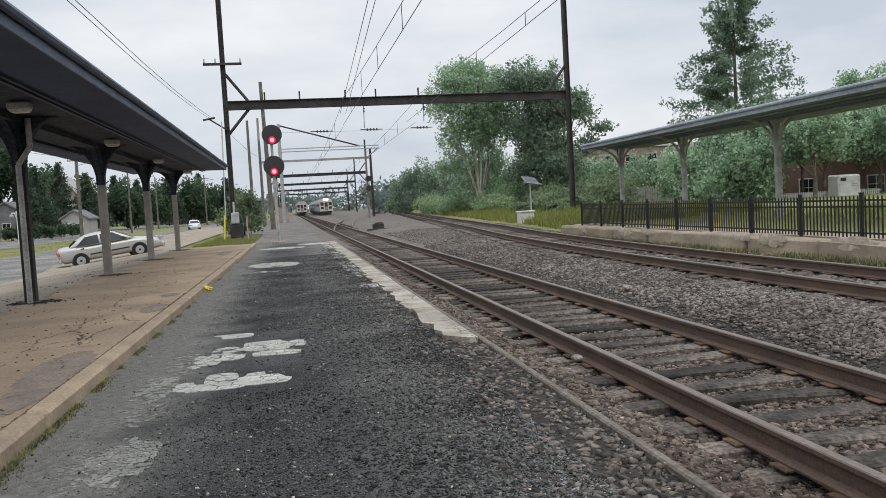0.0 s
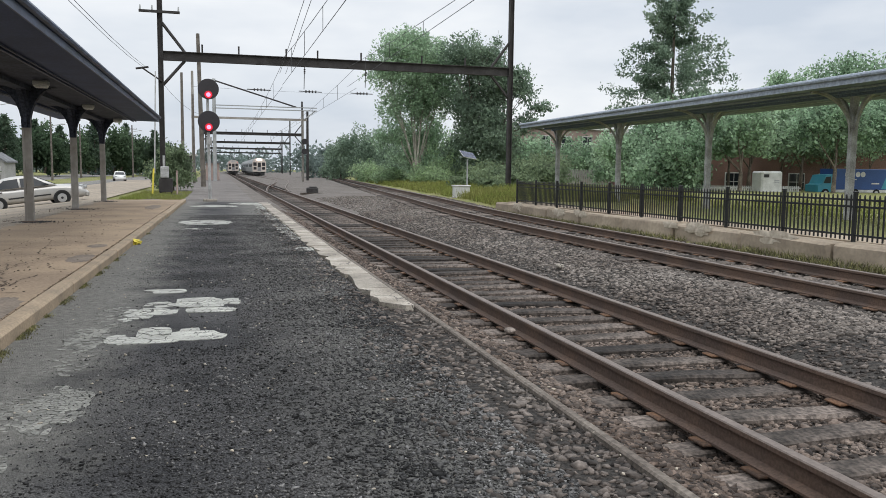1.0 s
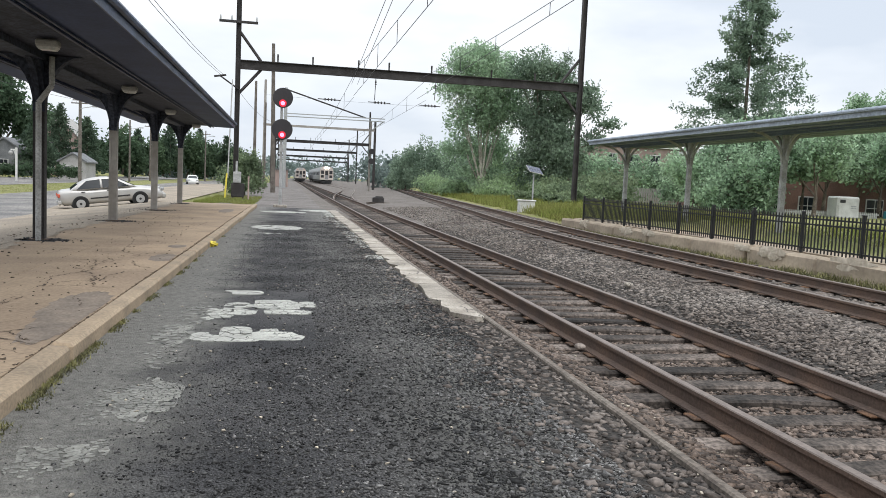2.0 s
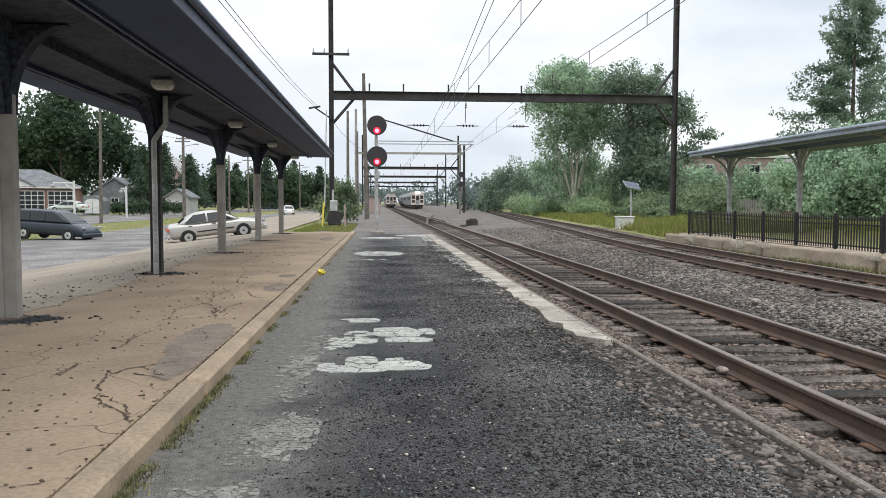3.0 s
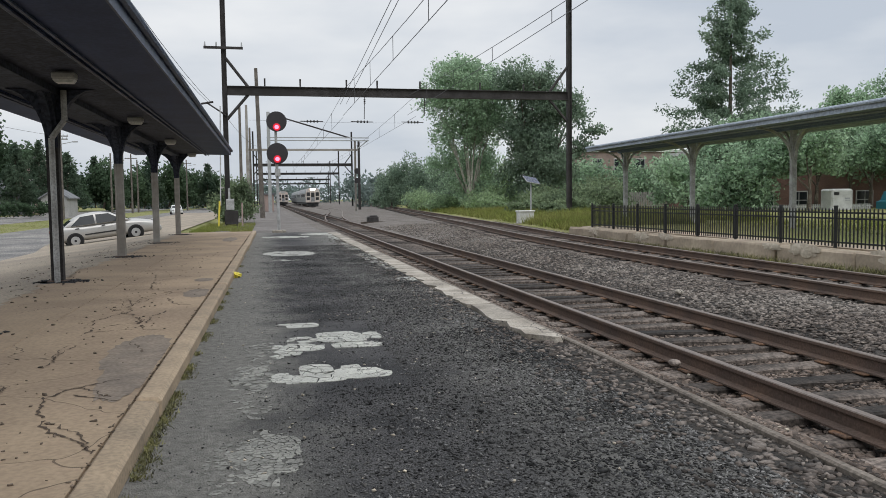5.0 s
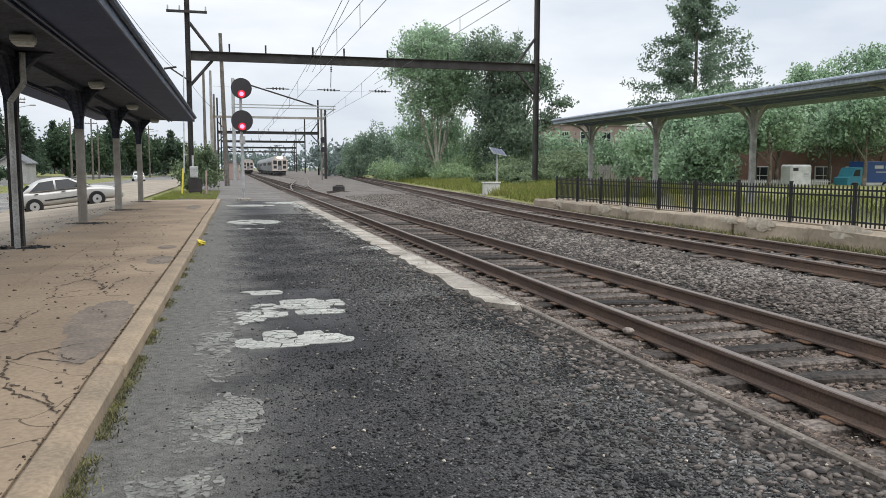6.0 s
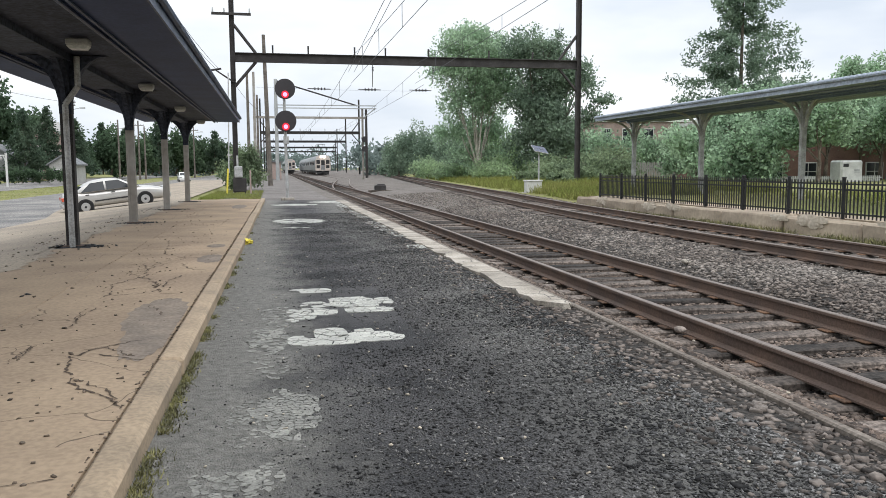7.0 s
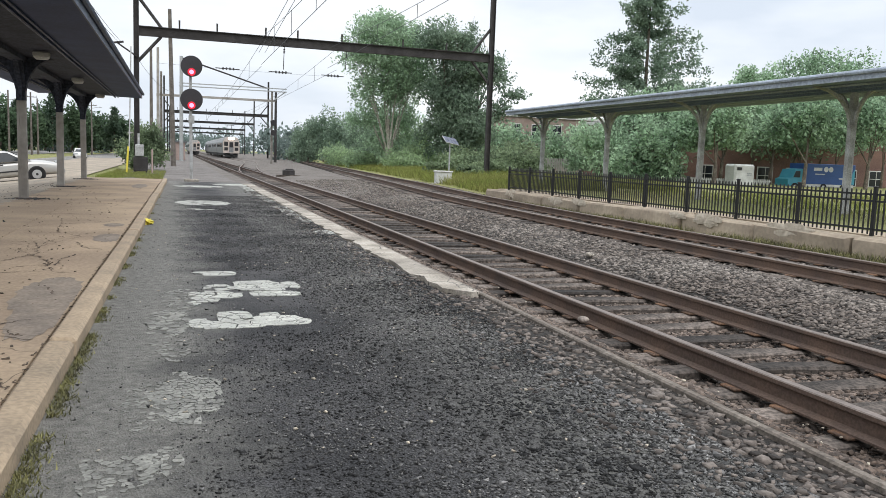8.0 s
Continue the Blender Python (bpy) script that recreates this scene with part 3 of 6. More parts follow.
crack([(-2.36, 9.41), (-2.47, 10.23)], 0.018)
crack([(-2.3, 8.28), (-2.16, 7.99), (-2.07, 7.67)], 0.022)
crack([(-2.46, 6.39), (-2.3, 6.38), (-2.05, 6.0)], 0.016)
crack([(-2.91, 6.62), (-2.87, 6.43), (-2.85, 6.08)], 0.016)
crack([(-2.77, 13.81), (-3.0, 15.69)], 0.018)
crack([(-2.51, 12.49), (-2.32, 12.97), (-1.9, 13.09)], 0.026)
crack([(-2.75, 11.53), (-2.57, 12.38)], 0.018)
crack([(-2.76, 14.52), (-2.43, 14.5), (-1.9, 14.36)], 0.028)
crack([(-3.0, 11.1), (-2.66, 10.42)], 0.016)
crack([(-2.22, 5.41), (-2.05, 5.12), (-1.92, 4.7)], 0.016)
crack([(-3.73, 6.1), (-3.49, 6.05), (-3.37, 5.99)], 0.014)
crack([(-2.7, 4.25), (-2.68, 4.36), (-2.72, 4.56)], 0.012)
crack([(-1.9, 10.9), (-2.2, 11.2), (-2.35, 11.9)], 0.02)
crack([(-1.9, 16.6), (-2.6, 16.4), (-3.2, 16.9)], 0.026)
for k in range(14):
    x, y, turn = random.uniform(-3.2, -2.3), 15.5 + 1.35 * k, random.uniform(-0.6, 0.6)
    crack([(-1.97 + 0.004 * y, y), (x + 0.3, y + turn), (x, y + turn * 0.4)], 0.02)
for x, y in ((-4.6, 6.0), (-4.0, 10.8), (-4.3, 12.4), (-3.8, 17.0), (-4.2, 19.0)):
    crack([(x, y), (x + 0.35, y + random.uniform(-0.3, 0.6)), (x + 0.6, y + random.uniform(-0.3, 0.3))], 0.01)
for x, y, rx, ry in ((-2.06, 6.85, 0.2, 0.95), (-2.12, 7.75, 0.27, 0.9), (-1.99, 12.4, 0.2, 0.55), (-2.05, 14.4, 0.16, 0.3), (-2.25, 29.0, 0.25, 1.4)):
    stain = B()
    stain.faces.new([stain.verts.new((min(x + a, -1.95 + 0.0085 * y), y + b, 0.1262 + 0.0001 * ry)) for a, b in outline(rx, ry, 60, 0.09)])
    part("stain", stain, M_STAINC, platform)
for k in range(26):
    sand = B()
    sand.faces.new([sand.verts.new((min(max(-4.84 + random.uniform(0, 0.1) + a, -4.849), -4.3), 1.0 + 1.35 * k + b, 0.1245 + 0.00005 * k)) for a, b in outline(random.uniform(0.12, 0.34), random.uniform(0.5, 1.1), 40, 0.3)])
    part("sand_drift", sand, M_SAND, platform)
kerb = thing("kerb", "worn tan concrete kerb with joints and chipped edge", "kerb", kind="structure")
y = -9.45
while y < 36:
    l = 3.83
    xm = -1.842 + 0.0085 * (y + l / 2)
    bm = box(B(), (0, 0, 0), (0.175, l - 0.02, 0.30), None, 0.025)
    part("kerb_stone", bm, M_CURB, kerb, m=pose(xm + random.uniform(-0.012, 0.012), y + l / 2, -0.015 + random.uniform(-0.004, 0.006), 0, random.uniform(1, 4), -0.49 + random.uniform(-0.1, 0.1)))
    y += l

# ---- tracks ----
RAIL = [(-0.036, -0.008), (-0.03, 0), (0.03, 0), (0.036, -0.008), (0.036, -0.035), (0.009, -0.046), (0.009, -0.135), (0.07, -0.155), (0.07, -0.17), (-0.07, -0.17), (-0.07, -0.155), (-0.009, -0.135), (-0.009, -0.046), (-0.036, -0.035)]


def way_a(y):
    return 3.75


def way_two(y):
    return 8.1 + float(track_shift(y))


def flat(y):
    return 0.0


def way_b(y):
    s = min(max((y - 48) / 77, 0), 1)
    return 3.75 + 4.95 * s * s * (3 - 2 * s)


def track(label, way, top0, ys, near, tie_y, climb=flat):
    t = thing("railway_track", label, "railway track", kind="structure")
    for side in (-0.7535, 0.7535):
        bm = B()
        rings = []
        for y in ys:
            x, top = way(y) + side, top0 + float(climb(y))
            rings.append([bm.verts.new((x + u, y, top + v)) for u, v in RAIL])
        k = len(RAIL)
        for a, b in zip(rings, rings[1:]):
            for i in range(k):
                f = bm.faces.new((a[i], a[(i + 1) % k], b[(i + 1) % k], b[i]))
                f.material_index = 1 if i in (0, 1, 2) else 0
        part("rail", bm, [M_RUST, M_POLISH], t)
    tie_me = [mesh_of(tie_shape(), "tie", M_TIE) for _ in range(5)]
    plate = mesh_of(box(box(B(), (-0.7535, 0, 0), (0.25, 0.17, 0.018), None, 0.005), (0.7535, 0, 0), (0.25, 0.17, 0.018), None, 0.006), "tie_plate", M_PLATE)
    far = B()
    y = tie_y[0]
    while y < tie_y[1]:
        top = top0 + float(climb(y))
        dy = (way(y + 0.5) - way(y - 0.5))
        m = pose(way(y) + random.uniform(-0.06, 0.06), y + random.uniform(-0.06, 0.06), top - 0.17 - 0.088 + random.uniform(-0.016, 0.002), random.uniform(-1, 1), random.uniform(-0.5, 0.5), -math.degrees(math.atan(dy)) + random.uniform(-2.6, 2.6))
        if near[0] < y < near[1]:
            part("tie", tie_me[random.randrange(5)], None, t, m=m)
            if y < near[0] + 22:
                p = part("tie_plate", plate, None, t, m=pose(way(y), y, top - 0.176, 0, 0, -math.degrees(math.atan(dy))))
        else:
            box(far, m.translation, (2.5, 0.22, 0.17))
        y += 0.53
    part("far_ties", far, M_TIE, t)["kind"] = "stuff"
    return t


def tie_shape():
    bm = B()
    n = 6
    secs = []
    for i in range(n + 1):
        x = -1.27 + 2.54 * i / n
        w, h = 0.112 + random.uniform(-0.012, 0.006), 0.085 + random.uniform(-0.014, 0.002)
        secs.append([bm.verts.new((x, a, b)) for a, b in ((-w, -0.09), (w, -0.09), (w, h - random.uniform(0.012, 0.03)), (w - 0.025, h), (-w + 0.025, h + random.uniform(-0.014, 0)), (-w, h - random.uniform(0.012, 0.035)))])
    for a, b in zip(secs, secs[1:]):
        for i in range(6):
            bm.faces.new((a[i], b[i], b[(i + 1) % 6], a[(i + 1) % 6]))
    bm.faces.new(secs[0])
    bm.faces.new(secs[-1][::-1])
    bmesh.ops.recalc_face_normals(bm, faces=bm.faces)
    return bm


track("straight rusty track with weathered timber ties", way_a, -0.03, [-15, 20, 60, 120, 420], (1.5, 62), (-12, 330))
ys2 = [-15, 10] + list(range(15, 60, 3)) + list(range(60, 200, 10)) + [260, 400]
track("second rusty track curving gently away", way_two, 0.12, ys2, (4, 64), (-12, 240), track_rise)
track("branch track leaving through a turnout", way_b, -0.022, [56] + list(range(57, 130, 4)) + [420], (60, 62), (62, 330))

# ---- crossing structures ----
def mast(bm, x, y, z0, z1, w, d):
    """A steel column of H section."""
    for s in (-1, 1):
        box(bm, (x + s * (w / 2 - 0.015), y, (z0 + z1) / 2), (0.03, d, z1 - z0))
    box(bm, (x, y, (z0 + z1) / 2), (w - 0.062, 0.04, z1 - z0))
    return bm


def portal(y, xl, xr, beam, top, z0l=-0.2, z0r=0.2, arm=True, w=0.29):
    g = thing("catenary_portal", "dark steel portal over the tracks carrying wires", "catenary mast", group="steel portals over the tracks")
    part("mast", mast(B(), xl, y, z0l, top, w, 0.3), M_STEEL, g)
    part("mast", mast(B(), xr, y, z0r, top, w, 0.3), M_STEEL, g)
    bm = B()
    h = 0.5
    for dz in (-h / 2, h / 2):
        box(bm, ((xl + xr) / 2, y, beam + dz), (xr - xl - w, 0.3, 0.04))
    box(bm, ((xl + xr) / 2, y, beam), (xr - xl - w, 0.03, h - 0.044))
    part("crossbeam", bm, M_STEEL, g)
    for x, s in ((xl, 1), (xr, -1)):
        for dz in (1.9, -1.7):
            bm = rod(B(), (x + s * 0.1, y, beam + dz), (x + s * 1.35, y, beam + (0.25 if dz > 0 else -0.25)), 0.09, n=6)
            part("knee_brace", bm, M_STEEL, g)
    for x in (-0.9, 1.2, 4.0, 5.9, 8.6, 12.5, 15.4):
        if xl + 1 < x < xr - 1:
            part("insulator_pin", rod(B(), (x, y, beam + 0.25), (x, y, beam + 0.75), 0.05, 0.06, 6), M_STEEL, g)
    if arm:
        part("crossarm", box(B(), (xl, y - 0.2, top - 4.05), (2.25, 0.14, 0.14)), M_STEEL, g)
        for dx in (-1.05, -0.4, 1.05):
            part("insulator", rod(B(), (xl + dx, y - 0.2, top - 3.98), (xl + dx, y - 0.2, top - 3.72), 0.06, 0.04, 6), M_GALV, g)
    return g


gate = portal(49.7, -3.24, 18.52, 8.03, 14.55, 0.0, 0.3)
for x, dz in ((5.1, -1.35), (8.9, -1.1)):
    part("hanger", rod(B(), (x, 49.7, 7.75), (x - 0.04, 49.7, 7.75 + dz), 0.022, n=6), M_STEEL, gate)
    for j in range(3):
        part("hanger_insulator", rod(B(), (x, 49.7, 7.62 - 0.1 * j), (x, 49.7, 7.57 - 0.1 * j), 0.06, n=8), M_STEEL, gate)
part("side_arm", rod(rod(B(), (-4.25, 49.5, 7.25), (-3.2, 49.6, 6.55), 0.045, n=6), (-4.6, 49.5, 7.2), (-3.9, 49.5, 7.32), 0.06, n=6), M_STEEL, gate)
portal(152, -3.2, 15.0, 8.0, 14.2, arm=False)
portal(203, -3.2, 17.0, 8.0, 14.0, arm=False)
portal(262, -3.2, 19.4, 8.0, 14.0, arm=False)
portal(330, -3.2, 24.0, 8.0, 13.0, arm=False)

sig = thing("signal_bridge", "pale steel signal cantilever with a stay", "signal bridge")
part("mast", rod(B(), (-0.55, 100, -0.05), (-0.55, 100, 12.2), 0.24, 0.2, 10), M_GALV, sig)
part("beam", box(box(B(), (5.45, 100, 9.1), (12.5, 0.3, 0.1)), (5.45, 100, 8.75), (12.5, 0.3, 0.1)), M_GALV, sig)
part("stay", rod(B(), (-0.5, 100, 12.0), (9.3, 100, 9.1), 0.09, n=6), M_STEEL, sig)
bm = mast(B(), 9.95, 100, -0.05, 8.7, 0.24, 0.24)
for z in np.arange(0.6, 8, 1.0):
    rod(bm, (9.85, 99.86, z), (10.05, 99.86, z + 0.9), 0.025, n=5)
part("mast", bm, M_POST, sig)
part("end_brace", rod(B(), (10.05, 100, 7.6), (11.5, 100, 8.72), 0.06, n=6), M_GALV, sig)
for z in (3.75, 4.95):
    part("signal_head", rod(rod(B(), (10.1, 99.3, z), (10.1, 99.5, z), 0.36, n=16), (10.1, 99.5, z), (10.1, 99.8, z), 0.18, n=8), M_DISC, sig)
mid = thing("catenary_gantry", "slim grey gantry beam across the tracks", "catenary mast")
part("mast", rod(B(), (-3.4, 113, -0.1), (-3.4, 113, 14.5), 0.22, 0.16, 8), M_POST, mid)
part("mast", rod(B(), (11.9, 113, -0.1), (11.9, 113, 9.6), 0.2, 0.16, 8), M_STEEL, mid)
part("beam", box(B(), (4.2, 113, 8.4), (15.6, 0.25, 0.3)), M_POST, mid)


def wires(name, label, runs, r=0.014):
    w = thing(name, label, "overhead wire")
    for a, b, sag in runs:
        a, b = Vector(a), Vector(b)
        bm = B()
        pts = [a.lerp(b, i / 10) - Vector((0, 0, sag * 4 * (i / 10) * (1 - i / 10))) for i in range(11)]
        side = (b - a).cross(Vector((0, 0, 1))).normalized() * r
        rings = [[bm.verts.new(p + side * math.cos(k) + Vector((0, 0, r)) * math.sin(k)) for k in (0, 2.1, 4.2)] for p in pts]
        for p, q in zip(rings, rings[1:]):
            for k in range(3):
                bm.faces.new((p[k], p[(k + 1) % 3], q[(k + 1) % 3], q[k]))
        part("wire", bm, M_WIRE, w)
    return w


def catenary(label, x, zc, zm, y0, y1, x1=None):
    x1 = x if x1 is None else x1
    w = wires("catenary_wire", label, [((x, y0, zc), (x1, y1, zc), 0), ((x, y0, zm + 0.5), (x1, y1, zm + 0.5), 0.9)])
    for i in range(1, 12):
        f = i / 12
        px, py = x + (x1 - x) * f, y0 + (y1 - y0) * f
        part("dropper", rod(B(), (px, py, zc), (px, py, zm + 0.5 - 0.9 * 4 * f * (1 - f)), 0.012, n=4), M_WIRE, w)


catenary("thin contact wire and messenger over the straight track", 3.75, 6.6, 7.65, -30, 49.7)
wires("feeder_wires", "pair of thin feeder wires slanting over the path", [((0.9, -30, 7.2), (3.6, 49.7, 7.3), 0.05), ((0.85, -30, 7.25), (3.95, 49.7, 7.3), 0.05)], 0.013)
catenary("thin contact wire and messenger over the curving track", 7.05, 6.67, 7.35, -30, 49.7, 7.75)
catenary("thin contact wire running on between portals", 3.75, 6.5, 7.4, 49.7, 152)
catenary("thin contact wire running on over the branch", 8.3, 6.6, 7.4, 49.7, 152, 8.7)
wires("power_line", "pair of thin power wires along the canopy", [((-3.98, -30, 7.2), (-4.2, 49.5, 7.3), 1.18), ((-3.88, -30, 7.2), (-4.03, 49.5, 7.3), 1.16), ((-3.2, 49.7, 6.5), (-1.35, 70, 6.0), 0.4)], 0.011)
wires("roadside_wires", "thin wires from the roadside pole", [((-31.0, 65.9, 10.6), (-75, 62, 12.6), 0.6), ((-32.6, 65.9, 10.6), (-75, 60, 11.0), 0.5), ((-31.0, 65.9, 10.6), (-26.1, 103.9, 9.6), 0.5)], 0.02)
for x in (4.7, 10.9, 17.3):
    ins = thing("insulator_string", "dark ribbed insulator string on the span wire", "insulator")
    part("core", rod(B(), (x - 1.4, 100, 11.12), (x + 1.4, 100, 11.08), 0.05, n=6), M_STEEL, ins)
    for i in range(4):
        part("rib", rod(B(), (x - 0.6 + 0.4 * i, 100, 11.1), (x - 0.45 + 0.4 * i, 100, 11.1), 0.16, n=10), M_STEEL, ins)
wires("signal_cable", "insulated span wire between portals", [((-3, 100, 11.2), (18, 100, 11.0), 0.1)], 0.012)

# ---- railway signal ----
s = thing("railway_signal", "grey signal mast with two black round targets, both showing red", "railway signal", pose(-0.44, 37.4, 0))
part("base", box(B(), (0, 0, 0.04), (0.62, 0.62, 0.14), None, 0.03), M_SLAB, s)
part("mast", rod(B(), (0, 0, 0.1), (-0.05, 0, 5.0), 0.07, 0.06, 10), M_POSTR, s)
part("collar", rod(B(), (0, 0, 2.55), (0, 0, 2.9), 0.13, 0.13, 10), M_POSTR, s)
for z, r in ((5.02, 0.44), (3.58, 0.46)):
    d = part("target", rod(B(), (0, -0.22, z), (0, -0.18, z), r, n=32), M_DISC, s, "black round target disc")
    bm = B()
    for i in range(32):
        a0, a1 = 2 * math.pi * i / 32, 2 * math.pi * (i + 1) / 32
        rod(bm, (r * math.cos(a0), -0.2, z + r * math.sin(a0)), (r * math.cos(a1), -0.2, z + r * math.sin(a1)), 0.018, n=5)
    part("rim", bm, M_TRIM, d)
    part("lens", rod(B(), (0, -0.29, z - 0.25), (0, -0.23, z - 0.25), 0.09, 0.1, 20), M_RED, d, "lit red lens")
    # added glowing disc imitates the halo of light round the lens
    part("halo_disc", rod(B(), (0, -0.25, z - 0.25), (0, -0.222, z - 0.25), 0.17, 0.17, 20), M_REDHALO, d)
    part("lamp_case", box(B(), (0, 0, z - 0.05), (0.3, 0.34, 0.5), None, 0.04), M_POSTR, s)

# ---- trackside furniture ----
c = thing("solar_cabinet", "white trackside cabinet with a solar panel on a pole", "cabinet", pose(12.75, 41.5, -0.05))
part("body", box(B(), (0, 0, 0.42), (0.85, 0.5, 0.62), None, 0.02), M_WHITE, c)
part("lid", box(B(), (0, 0, 0.76), (0.95, 0.6, 0.08), None, 0.02), M_WHITE, c)
part("plinth", box(B(), (0, 0, 0.05), (1.1, 0.7, 0.14), None, 0.02), M_SLAB, c)
part("pole", rod(B(), (0.48, 0.45, 0), (0.48, 0.45, 2.25), 0.045, n=8), M_GALV, c)
bm = box(B(), (0, 0, 0), (0.95, 0.6, 0.05), None, 0.01)
p = part("solar_panel", bm, M_GALV, c, m=pose(0.5, 0.4, 2.45, 38, 8, 20))
for i in range(4):
    for j in range(2):
        part("cell", box(B(), (-0.345 + 0.23 * i, -0.14 + 0.28 * j, 0.03), (0.21, 0.26, 0.01)), M_PANEL, p)

s = thing("switch_machine", "dark low switch machine between the tracks", "switch machine", pose(5.95, 53.4, -0.15))
part("case", box(B(), (0, 0, 0.25), (0.75, 0.6, 0.4), None, 0.06), M_STEEL, s)
part("cover", box(B(), (0.05, 0, 0.47), (0.5, 0.5, 0.1), None, 0.04), M_STEEL, s)
part("tie_bed", box(box(B(), (0, -0.35, 0.02), (1.5, 0.2, 0.16)), (0, 0.35, 0.02), (1.5, 0.2, 0.16)), M_TIE, s)

c = thing("meter_cabinet", "dark equipment cabinet with grey meter box at the mast foot", "cabinet", pose(-2.98, 47.9, 0))
part("case", box(B(), (0, 0, 0.5), (0.75, 0.4, 0.8), None, 0.03), M_STEEL, c)
part("leg", rod(B(), (-0.3, 0, -0.05), (-0.3, 0, 0.2), 0.04, n=6), M_STEEL, c)
part("leg", rod(B(), (0.3, 0, -0.05), (0.3, 0, 0.2), 0.04, n=6), M_STEEL, c)
part("meter_box", box(B(), (-0.05, -0.1, 1.25), (0.45, 0.3, 0.65), None, 0.03), M_POSTR, c)
part("conduit", rod(B(), (-0.1, 0.1, 1.5), (-0.1, 0.1, 2.2), 0.06, n=8), M_POSTR, c)
part("riser_pipe", rod(B(), (-0.58, -0.2, 1.2), (-0.5, 0.9, 7.0), 0.035, n=8), M_POSTR, c)
part("guard_pipe", rod(B(), (-0.72, -0.3, -0.1), (-0.62, -0.3, 1.45), 0.05, n=8), M_YELLOW, c, "yellow painted guard pipe")
part("stake", rod(B(), (0.62, -0.35, -0.1), (0.62, -0.35, 1.35), 0.05, n=6), M_PINK, c, "faded pinkish timber stake")

# ---- canopies ----
def bracket(bm, x, y, along, side, z0, z1, reach, thick=0.07, deep=0.16):
    """A curved bracket from a post up to the roof beam, along or across the canopy."""
    pts = [(reach * (1 - math.cos(a)) + 0.08, z0 + (z1 - z0) * math.sin(a)) for a in np.linspace(0, math.pi / 2, 9)]
    rings = []
    for i, (u, v) in enumerate(pts):
        (u0, v0), (u1, v1) = pts[max(i - 1, 0)], pts[min(i + 1, 8)]
        d = math.hypot(u1 - u0, v1 - v0)
        nu, nv = (v1 - v0) / d * thick, -(u1 - u0) / d * thick
        ring = []
        for k, w in ((1, -thick), (1, thick), (-1, thick), (-1, -thick)):
            a, b = side * (u + nu * k), v + nv * k
            ring.append(bm.verts.new((x + w, y + a, b) if along else (x + a, y + w, b)))
        rings.append(ring)
    for p, q in zip(rings, rings[1:]):
        for i in range(4):
            bm.faces.new((p[i], p[(i + 1) % 4], q[(i + 1) % 4], q[i]))
    bm.faces.new(rings[0])
    bm.faces.new(rings[-1])
    bmesh.ops.recalc_face_normals(bm, faces=bm.faces)
    return bm


def gusset(bm, x, y, side, along, z0, z1, reach, w=0.1):
    """The plate that fills the bracket's corner."""
    pts = [(0.05, z1)] + [(reach * (1 - math.cos(a)) + 0.08, z0 + (z1 - z0) * math.sin(a)) for a in np.linspace(math.pi / 2, 0, 8)] + [(0.05, z0)]
    if along:
        prism(bm, [(y + side * u, v) for u, v in pts], x - w, x + w, "x")
    else:
        prism(bm, [(x + side * u, v) for u, v in pts], y - w, y + w, "y")
    return bm


